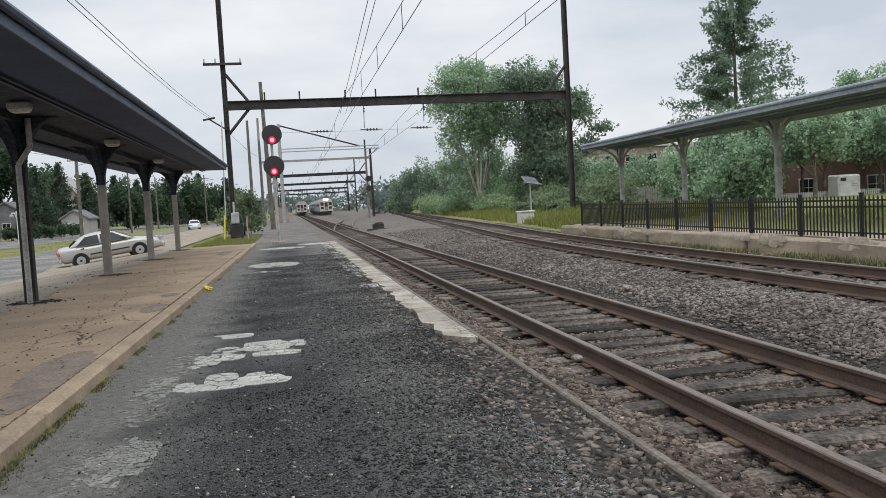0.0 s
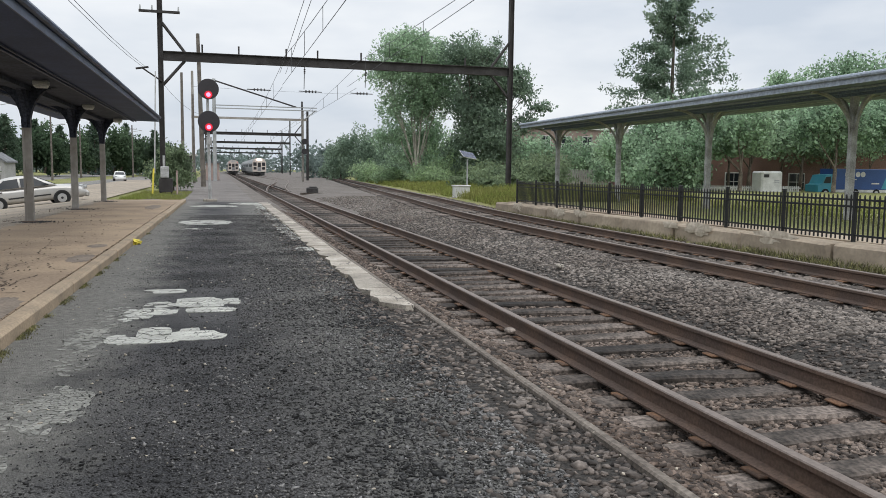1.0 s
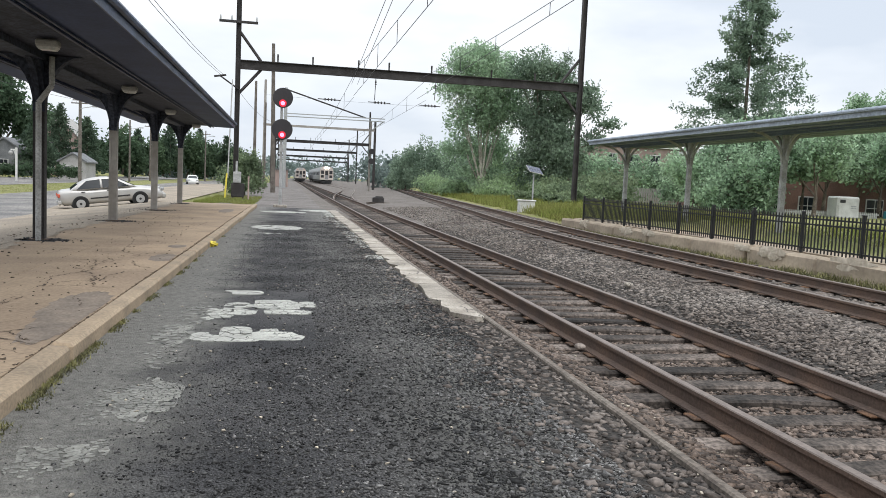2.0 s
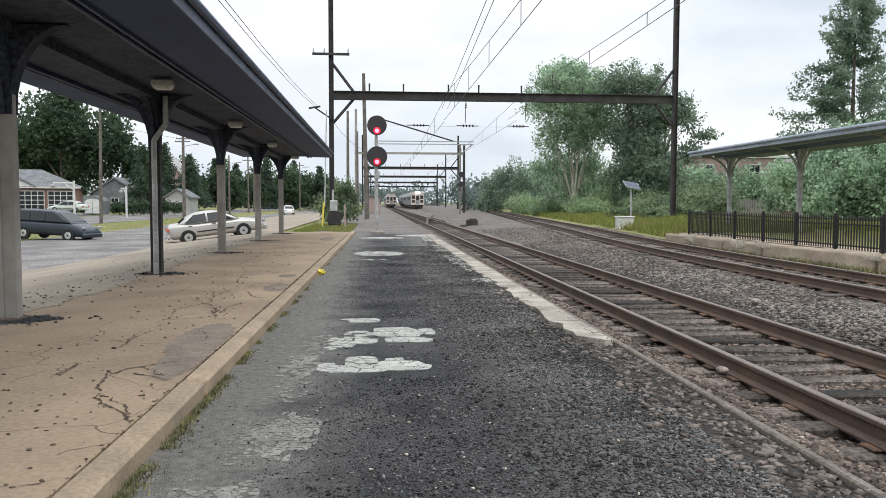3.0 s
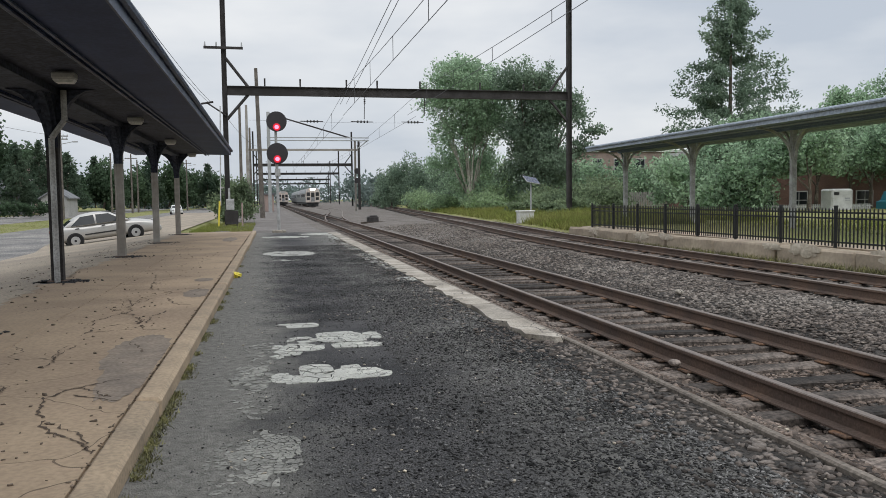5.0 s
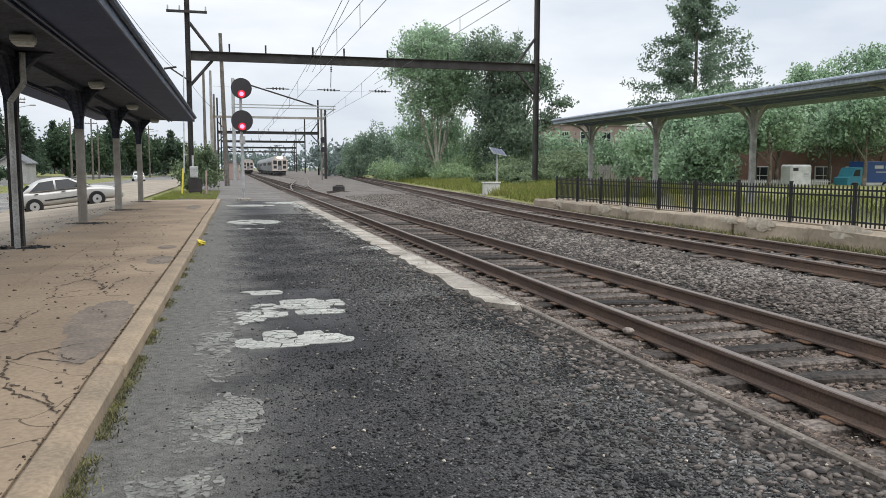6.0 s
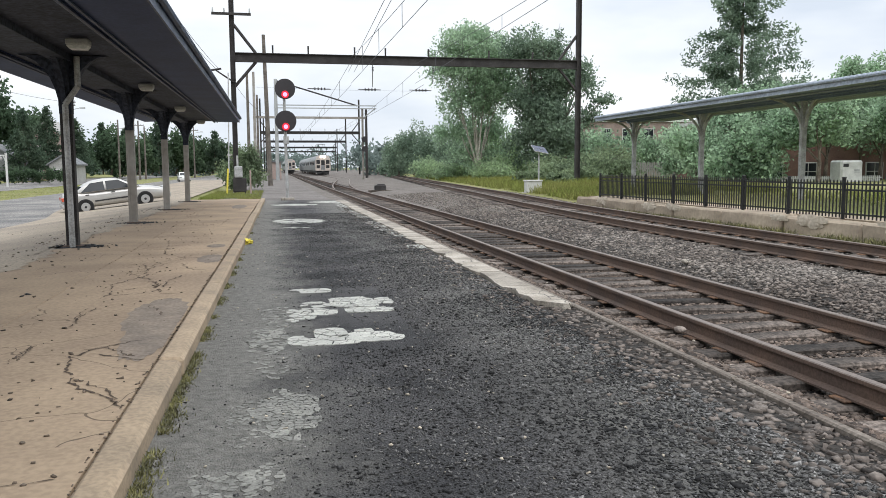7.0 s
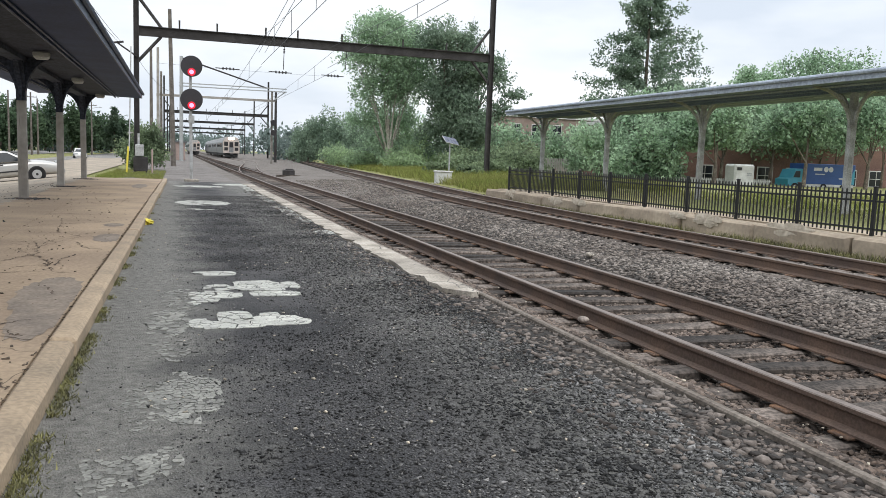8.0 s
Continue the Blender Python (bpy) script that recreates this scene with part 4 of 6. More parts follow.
def canopy(label, xc, rear, half, ys, y0, y1, z0, top, material, filled, lamps, edge):
    c = thing("platform_canopy", label, "canopy")
    u = top - 0.22
    front, back = half - 1.0, rear - 0.75
    prof = [(xc - rear, u), (xc - back, u + 0.02), (xc - back, u + 0.06), (xc + front, u + 0.06), (xc + front, u + 0.02), (xc + half, u), (xc + half, top - 0.03), (xc, top + 0.22), (xc - rear, top - 0.03)]
    part("roof", prism(B(), prof, y0, y1), M_ROOFU if filled else M_ROOFR, c, "dark canopy roof with bluish glare put into its colour" if filled else "blue-grey canopy roof, colour lightened and blued for haze")
    part("soffit", box(B(), (xc + (front - back) / 2, (y0 + y1) / 2, u + 0.048), (front + back - 0.01, y1 - y0 - 0.02, 0.016)), M_ROOFI if filled else M_ROOFR, c, "dark soffit boards" if filled else "")
    part("roof_sheet", prism(B(), [(xc - rear - 0.05, top - 0.02), (xc, top + 0.232), (xc + half + 0.05, top - 0.02), (xc + half + 0.05, top + 0.012), (xc, top + 0.265), (xc - rear - 0.05, top + 0.012)], y0 - 0.05, y1 + 0.05), M_ROOFT, c)
    for s, edge_x, beam_x in ((-1, rear, back), (1, half, front)):
        part("fascia", box(B(), (xc + s * (edge_x + 0.016), (y0 + y1) / 2, top - 0.125), (0.026, y1 - y0, 0.2)), edge, c)
        part("gutter", rod(B(), (xc + s * (edge_x + 0.06), y0, top - 0.05), (xc + s * (edge_x + 0.06), y1, top - 0.05), 0.055, n=8), edge, c)
        for dx, r in ((0.0, 0.028), (0.11, 0.02)):
            part("conduit", rod(B(), (xc + s * (beam_x + 0.03 + dx), y0, u - 0.01), (xc + s * (beam_x + 0.03 + dx), y1, u - 0.01), r, n=6), edge, c)
        if not filled:
            part("purlin", box(B(), (xc + s * 0.5, (y0 + y1) / 2, u - 0.0), (0.09, y1 - y0, 0.075)), M_ROOFI if filled else M_ROOFR, c)
    part("spine_beam", box(B(), (xc, (y0 + y1) / 2, u - 0.02), (0.3, y1 - y0, 0.11)), M_ROOFI if filled else M_ROOFR, c)
    for k, y in enumerate(ys):
        wide = 0.74 if filled else 0.68
        px = xc - (0.045 if filled and k == 3 else 0)
        piped = filled and k in (2, 4)
        plan = [(-0.13, -0.1), (-0.06, -0.1), (-0.055, -0.085), (0.055, -0.085), (0.06, -0.1), (0.13, -0.1), (0.13, 0.1), (0.06, 0.1), (0.055, 0.085), (-0.055, 0.085), (-0.06, 0.1), (-0.13, 0.1)]
        bm = prism(B(), [(px + a * wide, y + b * wide) for a, b in plan], z0, u, "z")
        p = part("post", bm, M_STEEL if piped else material, c)
        part("base_plate", box(B(), (px, y, z0 + 0.012), (0.3, 0.28, 0.03), None, 0.008), M_RUST, p)
        for s in (-1, 1):
            bm = gusset(B(), px, y, s, True, u - 0.95, u, 0.7) if filled else bracket(B(), px, y, True, s, u - 0.95, u, 0.75, 0.038)
            part("bracket", bm, M_ROOFI if filled else material, p)
            bm = gusset(B(), px, y, s, False, u - 0.95, u + 0.02, 0.62) if filled else bracket(B(), px, y, False, s, u - 1.0, u, 1.3 if s < 0 else 0.7, 0.038)
            part("cross_bracket", bm, M_ROOFI if filled else material, p)
            if filled:
                part("bracket_rib", bracket(B(), px, y, True, s, u - 0.95, u, 0.85, 0.04), M_ROOFI, p)
        if piped:
            bm = rod(B(), (xc + 0.02, y - 0.15, z0), (xc + 0.02, y - 0.15, u - 0.8), 0.05, n=8)
            rod(bm, (xc + 0.02, y - 0.15, u - 0.8), (xc + 0.24, y - 0.17, u - 0.5), 0.05, n=8)
            rod(bm, (xc + 0.24, y - 0.17, u - 0.5), (xc + 0.24, y - 0.17, u), 0.05, n=8)
            part("downpipe", bm, M_POSTR, p)
    for y in lamps:
        l = part("lamp", box(B(), (xc + 0.69, y, u - 0.04), (0.32, 0.24, 0.1), None, 0.02), M_LAMP, c, "white box lamp, unlit")
        part("lamp_lens", prism(B(), [(xc + 0.54, u - 0.093), (xc + 0.84, u - 0.093), (xc + 0.8, u - 0.14), (xc + 0.58, u - 0.14)], y - 0.1, y + 0.1), M_WHITE, l)
    return c


left_ys = [-8.5, -2.7, 3.2, 9.15, 14.95, 21.1, 27.5, 34.0]
canopy("long dark platform canopy on grey steel posts", -4.49, 1.58, 2.1, left_ys, -11, 34.5, 0.12, 3.58, M_POST, True, [0.1, 6.75, 12.9, 19.35, 26.0, 33.2], M_FASCIA)
canopy("long pale-edged canopy on curved grey posts behind the fence", 16.0, 1.75, 1.75, [-2.0, 4.3, 10.6, 17.0, 23.4, 29.75, 35.95], -6, 36.5, 0.3, 3.85, M_POSTR, False, [], M_EDGER)

# dirt at the post feet
for y in left_ys[2:]:
    dirt = B()
    dirt.faces.new([dirt.verts.new((-4.45 + a, y + b, 0.125)) for a, b in outline(0.42, 0.36, 26, 0.25)])
    part("dirt_stain", dirt, M_ASPHALT, platform)

# ---- far platform, wall and fence ----
wall = thing("platform_wall", "stained concrete platform edge of long blocks", "wall", kind="structure")
y = 29.1
while y > -8:
    l = 2.55
    bm = box(B(), (0, 0, 0), (0.5, l - 0.07, 0.46), None, 0.05)
    for v in bm.verts:
        v.co += Vector((random.uniform(-0.02, 0.02), random.uniform(-0.02, 0.02), random.uniform(-0.03, 0.01)))
    part("wall_block", bm, M_WALLC, wall, m=pose(10.62 + random.uniform(-0.015, 0.015), y - l / 2, 0.1 + random.uniform(-0.01, 0.01)))
    if random.random() < 0.9:
        bm, grow = B(), random.uniform(0.24, 0.5)
        bmesh.ops.create_icosphere(bm, subdivisions=3, radius=1.0)
        for v in bm.verts:
            k = 1 + 0.9 * noise.noise(v.co * 2.6 + Vector((y, 0, 0)))
            v.co = Vector((v.co.x * 0.022, v.co.y * grow * 1.25 * k, v.co.z * grow * 0.32 * k))
        part("spall", bm, M_CHIPPED, wall, "pale broken concrete corner", m=pose(10.366, y - random.choice((0.05, l - 0.1, l * 0.4)), 0.25 + random.uniform(-0.05, 0.03)))
    y -= l
lawn = tagged(part("lawn", box(B(), (20.4, 8.5, 0.2), (19.0, 41.0, 0.25), None, 0.02), M_GRASS), "mown grass behind the platform fence", "lawn", kind="structure")
part("walkway", box(B(), (11.3, 10.3, 0.205), (0.86, 37.4, 0.25)), M_WALLC, wall)

pan = thing("fence_panel", "black steel picket fence panel on the platform edge", "fence", pose(10.7, 27.56, 0.33), group="black picket fence")
part("post", box(box(B(), (0, 0, 0.43), (0.062, 0.062, 0.86), None, 0.006), (0, 0, 0.875), (0.078, 0.078, 0.03), None, 0.01), M_BLACK, pan)
for z in (0.12, 0.62, 0.74):
    part("rail", box(B(), (0, -0.915, z), (0.035, 1.755, 0.035)), M_BLACK, pan)
picket = mesh_of(prism(B(), [(-0.011, 0.03), (0.011, 0.03), (0.011, 0.8), (0, 0.83), (-0.011, 0.8)], -0.011, 0.011, "x"), "picket", M_BLACK)
for i in range(16):
    part("picket", picket, None, pan, m=pose(0, -0.1 - 1.63 * i / 15, 0))
for k in range(1, 17):
    copy_thing(pan, pose(10.7, 27.56 - 1.83 * k, 0.33))


# ---- growth ----
def rand_dirs(n):
    d = np.random.normal(size=(n, 3))
    return d / np.linalg.norm(d, axis=1, keepdims=True)


def leaf_mesh(name, pts, size, material, slim=0.6):
    """A small four-cornered leaf at each point, turned at random."""
    n = len(pts)
    a, b = rand_dirs(n), rand_dirs(n)
    b -= a * (a * b).sum(1, keepdims=True)
    b /= np.linalg.norm(b, axis=1, keepdims=True) + 1e-6
    s = (size * np.random.uniform(0.6, 1.3, n))[:, None]
    v = np.stack([pts - a * s, pts - b * s * slim, pts + a * s, pts + b * s * slim], 1).reshape(-1, 3)
    return arrays(name, v, np.arange(4 * n).reshape(-1, 4), material)


def crown_points(blobs, n, lumps=46, lump=0.42):
    """Points in clumps about the shells of ellipsoids (x, y, z, wide, high)."""
    bl = np.array(blobs, float)
    w = bl[:, 3] ** 2 * bl[:, 4]
    pick = np.random.choice(len(bl), n, p=w / w.sum())
    dirs = rand_dirs(len(bl) * lumps).reshape(len(bl), lumps, 3)
    rad = np.random.uniform(0.25, 0.95, (len(bl), lumps, 1))
    which = np.random.randint(0, lumps, n)
    p = (dirs * rad)[pick, which] + rand_dirs(n) * (np.random.uniform(0, 1, (n, 1)) ** 0.5) * lump * np.random.uniform(0.6, 1.15, (len(bl), lumps, 1))[pick, which]
    scale = np.stack([bl[:, 3], bl[:, 3], bl[:, 4]], 1)[pick]
    return bl[pick, :3] + p * scale


def tree(name, label, blobs, n, size, leaf, bark, base, r, limbs=True, category="tree"):
    t = thing(name, label, category)
    bl = np.array(blobs, float)
    mid = np.array([np.average(bl[:, 0]), np.average(bl[:, 1]), bl[:, 2].min()])
    bm = B()
    fork = Vector((base[0] * 0.7 + mid[0] * 0.3, base[1], base[2] + max(0.6, (mid[2] - base[2]) * 0.45)))
    rod(bm, base, fork, r, r * 0.72, 10)
    part("trunk", bm, bark, t)
    if limbs:
        for x, y, z, w, h in blobs:
            bm = B()
            a, e = fork, Vector((x, y, z + h * 0.35))
            k = a.lerp(e, 0.5) + Vector((random.uniform(-0.5, 0.5), random.uniform(-0.5, 0.5), 0.25))
            rod(bm, a, k, r * 0.42, r * 0.27, 6)
            rod(bm, k, e, r * 0.27, r * 0.06, 6)
            for _ in range(3):
                tip = e + Vector((random.uniform(-w, w), random.uniform(-w, w), random.uniform(-h, h))) * 0.8
                rod(bm, k, tip, r * 0.14, r * 0.03, 5)
            part("limb", bm, bark, t)
    part("crown", leaf_mesh("crown", crown_points(blobs, int(n * 0.64)), size * 1.1, leaf), None, t)
    return t


big_a = [(17.8, 80, 13.6, 3.2, 2.5), (20.0, 80, 14.4, 2.9, 2.0), (16.2, 80, 11.5, 2.4, 2.0), (19.2, 80, 11.2, 3.4, 2.6), (16.7, 80, 8.0, 1.8, 1.9), (19.9, 81, 8.0, 2.8, 2.4), (22.5, 81, 9.4, 2.6, 2.4), (22.3, 80, 12.4, 2.5, 2.4), (20.8, 80, 10.0, 2.6, 2.6), (18.0, 82, 5.0, 2.6, 2.2), (21.5, 83, 5.0, 3.0, 2.4), (20.0, 82, 2.6, 3.4, 1.8)]
big_b = [(23.5, 76, 12.6, 2.6, 2.5), (25.6, 76, 12.6, 2.6, 2.4), (26.7, 76, 9.9, 3.2, 2.8), (24.2, 77, 8.4, 2.9, 2.9), (25.5, 75, 5.9, 3.5, 2.8), (26.5, 74, 3.6, 2.8, 2.5), (24.0, 76, 3.8, 2.6, 2.5), (29.4, 76, 10.2, 2.2, 1.9), (31.3, 75, 8.0, 1.8, 0.8), (29.7, 75, 6.4, 1.7, 1.3)]
tree("tree", "tall light green cottonwood with pale forked limbs", big_a, 62000, 0.125, M_LEAF, M_PALEBARK, (19.6, 80, 0.2), 0.27)
tree("tree", "dense dark green tree beside the tall cottonwood", big_b, 50000, 0.14, M_NEEDLE, M_BARK, (25.5, 76, 0.2), 0.36)
t = thing("dead_tree", "bare dead branches rising above the green crown", "tree", pose(27.8, 76.5, 0.2))
for _ in range(9):
    a = Vector((random.uniform(-0.3, 0.3), 0, 9.5))
    k = a + Vector((random.uniform(-1.0, 1.2), random.uniform(-0.6, 0.6), random.uniform(2.0, 3.2)))
    part("branch", rod(rod(B(), a, k, 0.07, 0.04, 5), k, k + Vector((random.uniform(-0.6, 0.7), 0, random.uniform(0.8, 1.8))), 0.04, 0.01, 5), M_BARK, t)
part("trunk", rod(B(), (0, 0, 0), (0, 0, 9.6), 0.22, 0.12, 8), M_BARK, t)

scrub = [(17.6, 120, 4.0, 2.2, 3.0), (19.0, 115, 5.2, 2.6, 2.8), (20.5, 110, 4.2, 2.8, 3.0), (21.9, 105, 3.5, 2.6, 2.8), (22.5, 98, 3.0, 2.5, 2.6), (23.9, 92, 2.8, 2.8, 2.6), (25.2, 88, 2.9, 3.0, 2.8), (18.2, 132, 3.1, 2.0, 2.6)]
for b in scrub:
    tree("scrub_tree", "bushy green scrub tree on the track bank", [b, (b[0] + 1.2, b[1] + 1, b[2] * 0.5, b[3], b[4] * 0.7), (b[0] - 1.3, b[1] - 1.5, b[2] * 0.4, b[3] * 0.7, b[4] * 0.6)], 7500, 0.16, M_SHRUB if b[1] < 93 else M_NEEDLE, M_BARK, (b[0], b[1], 0.3), 0.16, False)
for x, y, w, h in ((16.8, 93, 2.6, 1.2), (17.6, 84, 2.2, 1.0), (19.0, 72, 2.4, 0.95), (21.5, 62, 2.6, 1.0), (23.2, 66, 2.2, 1.3), (18.6, 101, 2.4, 1.6), (20.4, 77, 2.2, 1.4), (17.4, 56, 1.3, 0.55), (20.0, 52.5, 1.6, 0.8), (17.0, 49.0, 0.9, 0.45)):
    tree("shrub", "low leafy shrub in rough grass", [(x, y, 0.3 + h * 0.7, w, h), (x + w * 0.6, y + 0.5, 0.2 + h * 0.5, w * 0.7, h * 0.7)], 3600, 0.12, M_SHRUB if y > 70 else M_BRUSH, M_BARK, (x, y, 0.1), 0.05, False, "shrub")
for b, n, leaf in (((30.9, 52, 3.9, 2.6, 2.6), 7000, M_LEAFD), ((29.4, 47.5, 2.5, 2.5, 2.2), 9000, M_LEAFD), ((30.6, 56, 2.8, 2.2, 2.0), 5000, M_LEAFD), ((27.5, 66, 1.9, 3.0, 1.4), 5000, M_BRUSH), ((38.1, 51, 5.4, 3.2, 2.0), 8000, M_LEAFD), ((35.3, 53, 5.4, 2.8, 2.2), 6500, M_LEAFD), ((42.7, 51, 5.6, 3.2, 2.2), 7000, M_LEAFD), ((24.6, 60, 1.5, 3.0, 1.1), 5000, M_BRUSH), ((47.5, 54, 5.6, 3.6, 2.6), 7000, M_LEAFD), ((53.0, 57, 5.8, 4.0, 2.8), 7000, M_LEAFD), ((33.0, 45, 4.6, 2.4, 1.7), 6000, M_LEAFD), ((40.0, 44.5, 5.4, 2.6, 1.8), 6000, M_LEAFD), ((45.5, 44.5, 5.6, 2.8, 2.0), 6000, M_LEAFD), ((58, 60, 6, 4, 3), 6000, M_LEAFD)):
    x, y, z, w, h = b
    tree("tree", "leafy dark green tree behind the far platform", [b, (x + w * 0.5, y + 1, z + h * 0.3, w * 0.7, h * 0.7), (x - w * 0.6, y + 1, z - h * 0.5, w * 0.8, h * 0.8), (x + w * 0.5, y + 0.5, z - h * 0.6, w * 0.8, h * 0.7)], int(n * 1.35), 0.13, leaf, M_BARK, (x, y, 0.1), 0.16)
for x, y, z, w, h in ((30.5, 84, 4.4, 3.0, 3.0), (36.0, 88, 3.7, 3.4, 2.6), (42.5, 90, 3.7, 3.6, 2.6), (48.0, 90, 4.2, 3.4, 2.8)):
    tree("tree", "leafy green tree before the far brick building", [(x, y, z, w, h), (x + 1.6, y + 1, z - h * 0.5, w * 0.8, h * 0.7), (x - 1.6, y - 1, z - h * 0.6, w * 0.8, h * 0.7)], 6000, 0.2, M_LEAFD, M_BARK, (x, y, 0.1), 0.2)
for x, z, w, h in ((61.7, 11.0, 3.0, 2.4), (68.7, 11.8, 4.2, 3.4), (76.1, 12.2, 5.4, 4.2), (58, 6.8, 4.5, 3.2), (70, 6.5, 6.5, 4.5), (85, 12.0, 6.0, 5.0), (52, 6.5, 4.0, 3.2)):
    tree("tree", "tall leafy tree rising behind the far canopy", [(x, 76, z, w, h), (x + w * 0.7, 77, z - h * 0.4, w * 0.8, h * 0.8), (x - w * 0.7, 77, z - h * 0.6, w * 0.8, h * 0.8)], 15000, 0.17, M_LEAF if w < 4 else M_LEAFD, M_BARK, (x, 76, 0.1), 0.3)


def conifer(label, x, y, z0, top, wide, n, leaf=0.14, tiers=26, uneven=0.3, leaves=M_NEEDLE):
    t = thing("conifer", label, "tree")
    part("trunk", rod(B(), (x, y, z0), (x, y, top), 0.013 * top, 0.02, 8), M_BARK, t)
    pts = []
    for i in range(tiers):
        f = (i + 0.5) / tiers
        z = z0 + 0.12 * top + (0.88 * top - z0) * f
        reach = wide * (1 - f ** 1.25) + 0.25
        for k in range(9):
            a = random.uniform(0, 2 * math.pi)
            r = reach * random.uniform(1 - uneven * 1.6, 1.05)
            m = max(8, int(n / tiers / 9 * (0.3 + 1.4 * (1 - f))))
            s = np.random.uniform(0.15, 1, m) ** 0.7
            q = np.stack([x + math.cos(a) * r * s, y + math.sin(a) * r * s, z + 0.35 * r * s ** 2 * 0.5 - 0.18 * r * s + np.random.normal(0, 0.1, m)], 1)
            pts.append(q + np.random.normal(0, 1, (m, 3)) * (0.10 + 0.22 * s[:, None] * (1 - s[:, None] * 0.6)))
    part("needles", leaf_mesh("needles", np.concatenate(pts), leaf, leaves, 0.45), None, t)


for i in range(8):
    x, y, z = 28.5 + 4.4 * i, 52.2 + random.uniform(-0.8, 0.8), (2.6 if i < 1 else 5.0) + random.uniform(-0.3, 0.3)
    tree("tree", "leafy green tree before the brick building", [(x, y, z + 0.4, 2.4, 1.9), (x + 1.2, y - 0.6, z - 0.3, 1.9, 1.5), (x - 1.0, y, z + 0.9, 1.7, 1.4)], 7000, 0.125, M_LEAFD if i % 3 else M_LEAF, M_BARK, (x, y, 0.1), 0.12)
conifer("tall dark spruce with open uneven tiers of branches", 39.3, 64, 0.1, 20.9, 8.3, 40000, 0.16, 26, 0.42)

# left side woods
for x, y, z, w, h, n, leaf in ((-76, 147, 13.5, 8, 8, 10000, M_LEAFL), (-66, 138, 14.5, 8.5, 8, 13000, M_LEAFL), (-70, 140, 6, 9, 5, 8000, M_LEAFL), (-53, 138, 14.5, 8, 8.0, 13000, M_LEAFL), (-46, 140, 11.0, 6.5, 7, 9000, M_LEAFL), (-60, 150, 11, 8, 8, 8000, M_LEAFL), (-58, 145, 7, 7, 6, 7000, M_LEAFL), (-99, 167, 8, 8, 6, 6000, M_LEAFL), (-90, 160, 6, 7, 5, 6000, M_LEAFL), (-42, 150, 7, 5, 5.5, 6000, M_LEAFL), (-118, 165, 9, 9, 8, 6000, M_LEAFL)):
    tree("tree", "large dark green broadleaf tree behind the houses", [(x, y, z, w * 0.8, h * 0.8), (x - w * 0.6, y, z - h * 0.5, w * 0.6, h * 0.6), (x + w * 0.6, y, z - h * 0.45, w * 0.6, h * 0.6), (x, y + 2, z + h * 0.45, w * 0.5, h * 0.5)], n, 0.34, leaf, M_BARK, (x, y, 0.3), 0.5)
tree("tree", "low dark tree before the white house", [(-65, 106, 3.2, 3.4, 2.4), (-68, 107, 2.4, 2.8, 2.0), (-62.5, 107, 4.2, 2.2, 1.8)], 9000, 0.26, M_LEAFL, M_BARK, (-65, 106, 0.2), 0.25)
conifer("pointed dark spruce beside the houses", -35.7, 124, 0.3, 9.8, 3.4, 6000, 0.22, 16, leaves=M_NEEDLED)
conifer("dark spruce before the pink house", -35.2, 134, 0.3, 11.0, 3.4, 7000, 0.22, 18, leaves=M_NEEDLED)
conifer("pointed dark spruce near the pink house", -30.5, 131, 0.3, 9.0, 3.0, 5000, 0.22, 16, leaves=M_NEEDLED)
for i in range(16):
    x, y = -39 + 1.75 * i + random.uniform(-1, 1), 165 + 2.2 * i + random.uniform(-6, 6)
    if i % 3 == 2:
        conifer("dark conifer in the distant tree line", x, y, 0.3, random.uniform(9, 13), random.uniform(2.6, 3.6), 2600, 0.34, 14, leaves=M_NEEDLED)
    else:
        h = random.uniform(3.4, 5.2)
        tree("tree", "dark tree in the distant tree line", [(x, y, h + 1, 3.6, h), (x + 2, y + 1, h * 0.7, 3, h * 0.7)], 3200, 0.34, M_LEAFL, M_BARK, (x, y, 0.2), 0.25, False)
tree("bush", "broad green bush beside the mast cabinet", [(-2.95, 56, 1.75, 1.15, 1.35), (-3.75, 56.4, 1.25, 1.0, 1.1), (-2.3, 56.4, 1.2, 0.85, 1.1), (-3.1, 55.4, 0.9, 1.2, 0.9)], 20000, 0.075, M_BRUSH, M_BARK, (-3, 56, -0.05), 0.06, False, "bush")
# far woods take their haze from the colour of M_FAR
far = thing("distant_woods", "far tree line along the horizon, haze put into its leaf colour", "woods", kind="stuff")
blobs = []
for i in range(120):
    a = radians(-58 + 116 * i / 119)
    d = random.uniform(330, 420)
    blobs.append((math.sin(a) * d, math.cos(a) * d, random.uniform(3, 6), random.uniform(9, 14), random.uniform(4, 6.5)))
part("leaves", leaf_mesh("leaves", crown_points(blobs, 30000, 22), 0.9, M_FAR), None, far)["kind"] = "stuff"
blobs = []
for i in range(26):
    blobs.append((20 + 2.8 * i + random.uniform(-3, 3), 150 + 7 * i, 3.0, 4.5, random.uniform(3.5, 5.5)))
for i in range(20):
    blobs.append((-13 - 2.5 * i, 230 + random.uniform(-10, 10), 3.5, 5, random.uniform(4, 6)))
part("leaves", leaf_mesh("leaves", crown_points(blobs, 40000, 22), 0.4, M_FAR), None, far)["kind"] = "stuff"


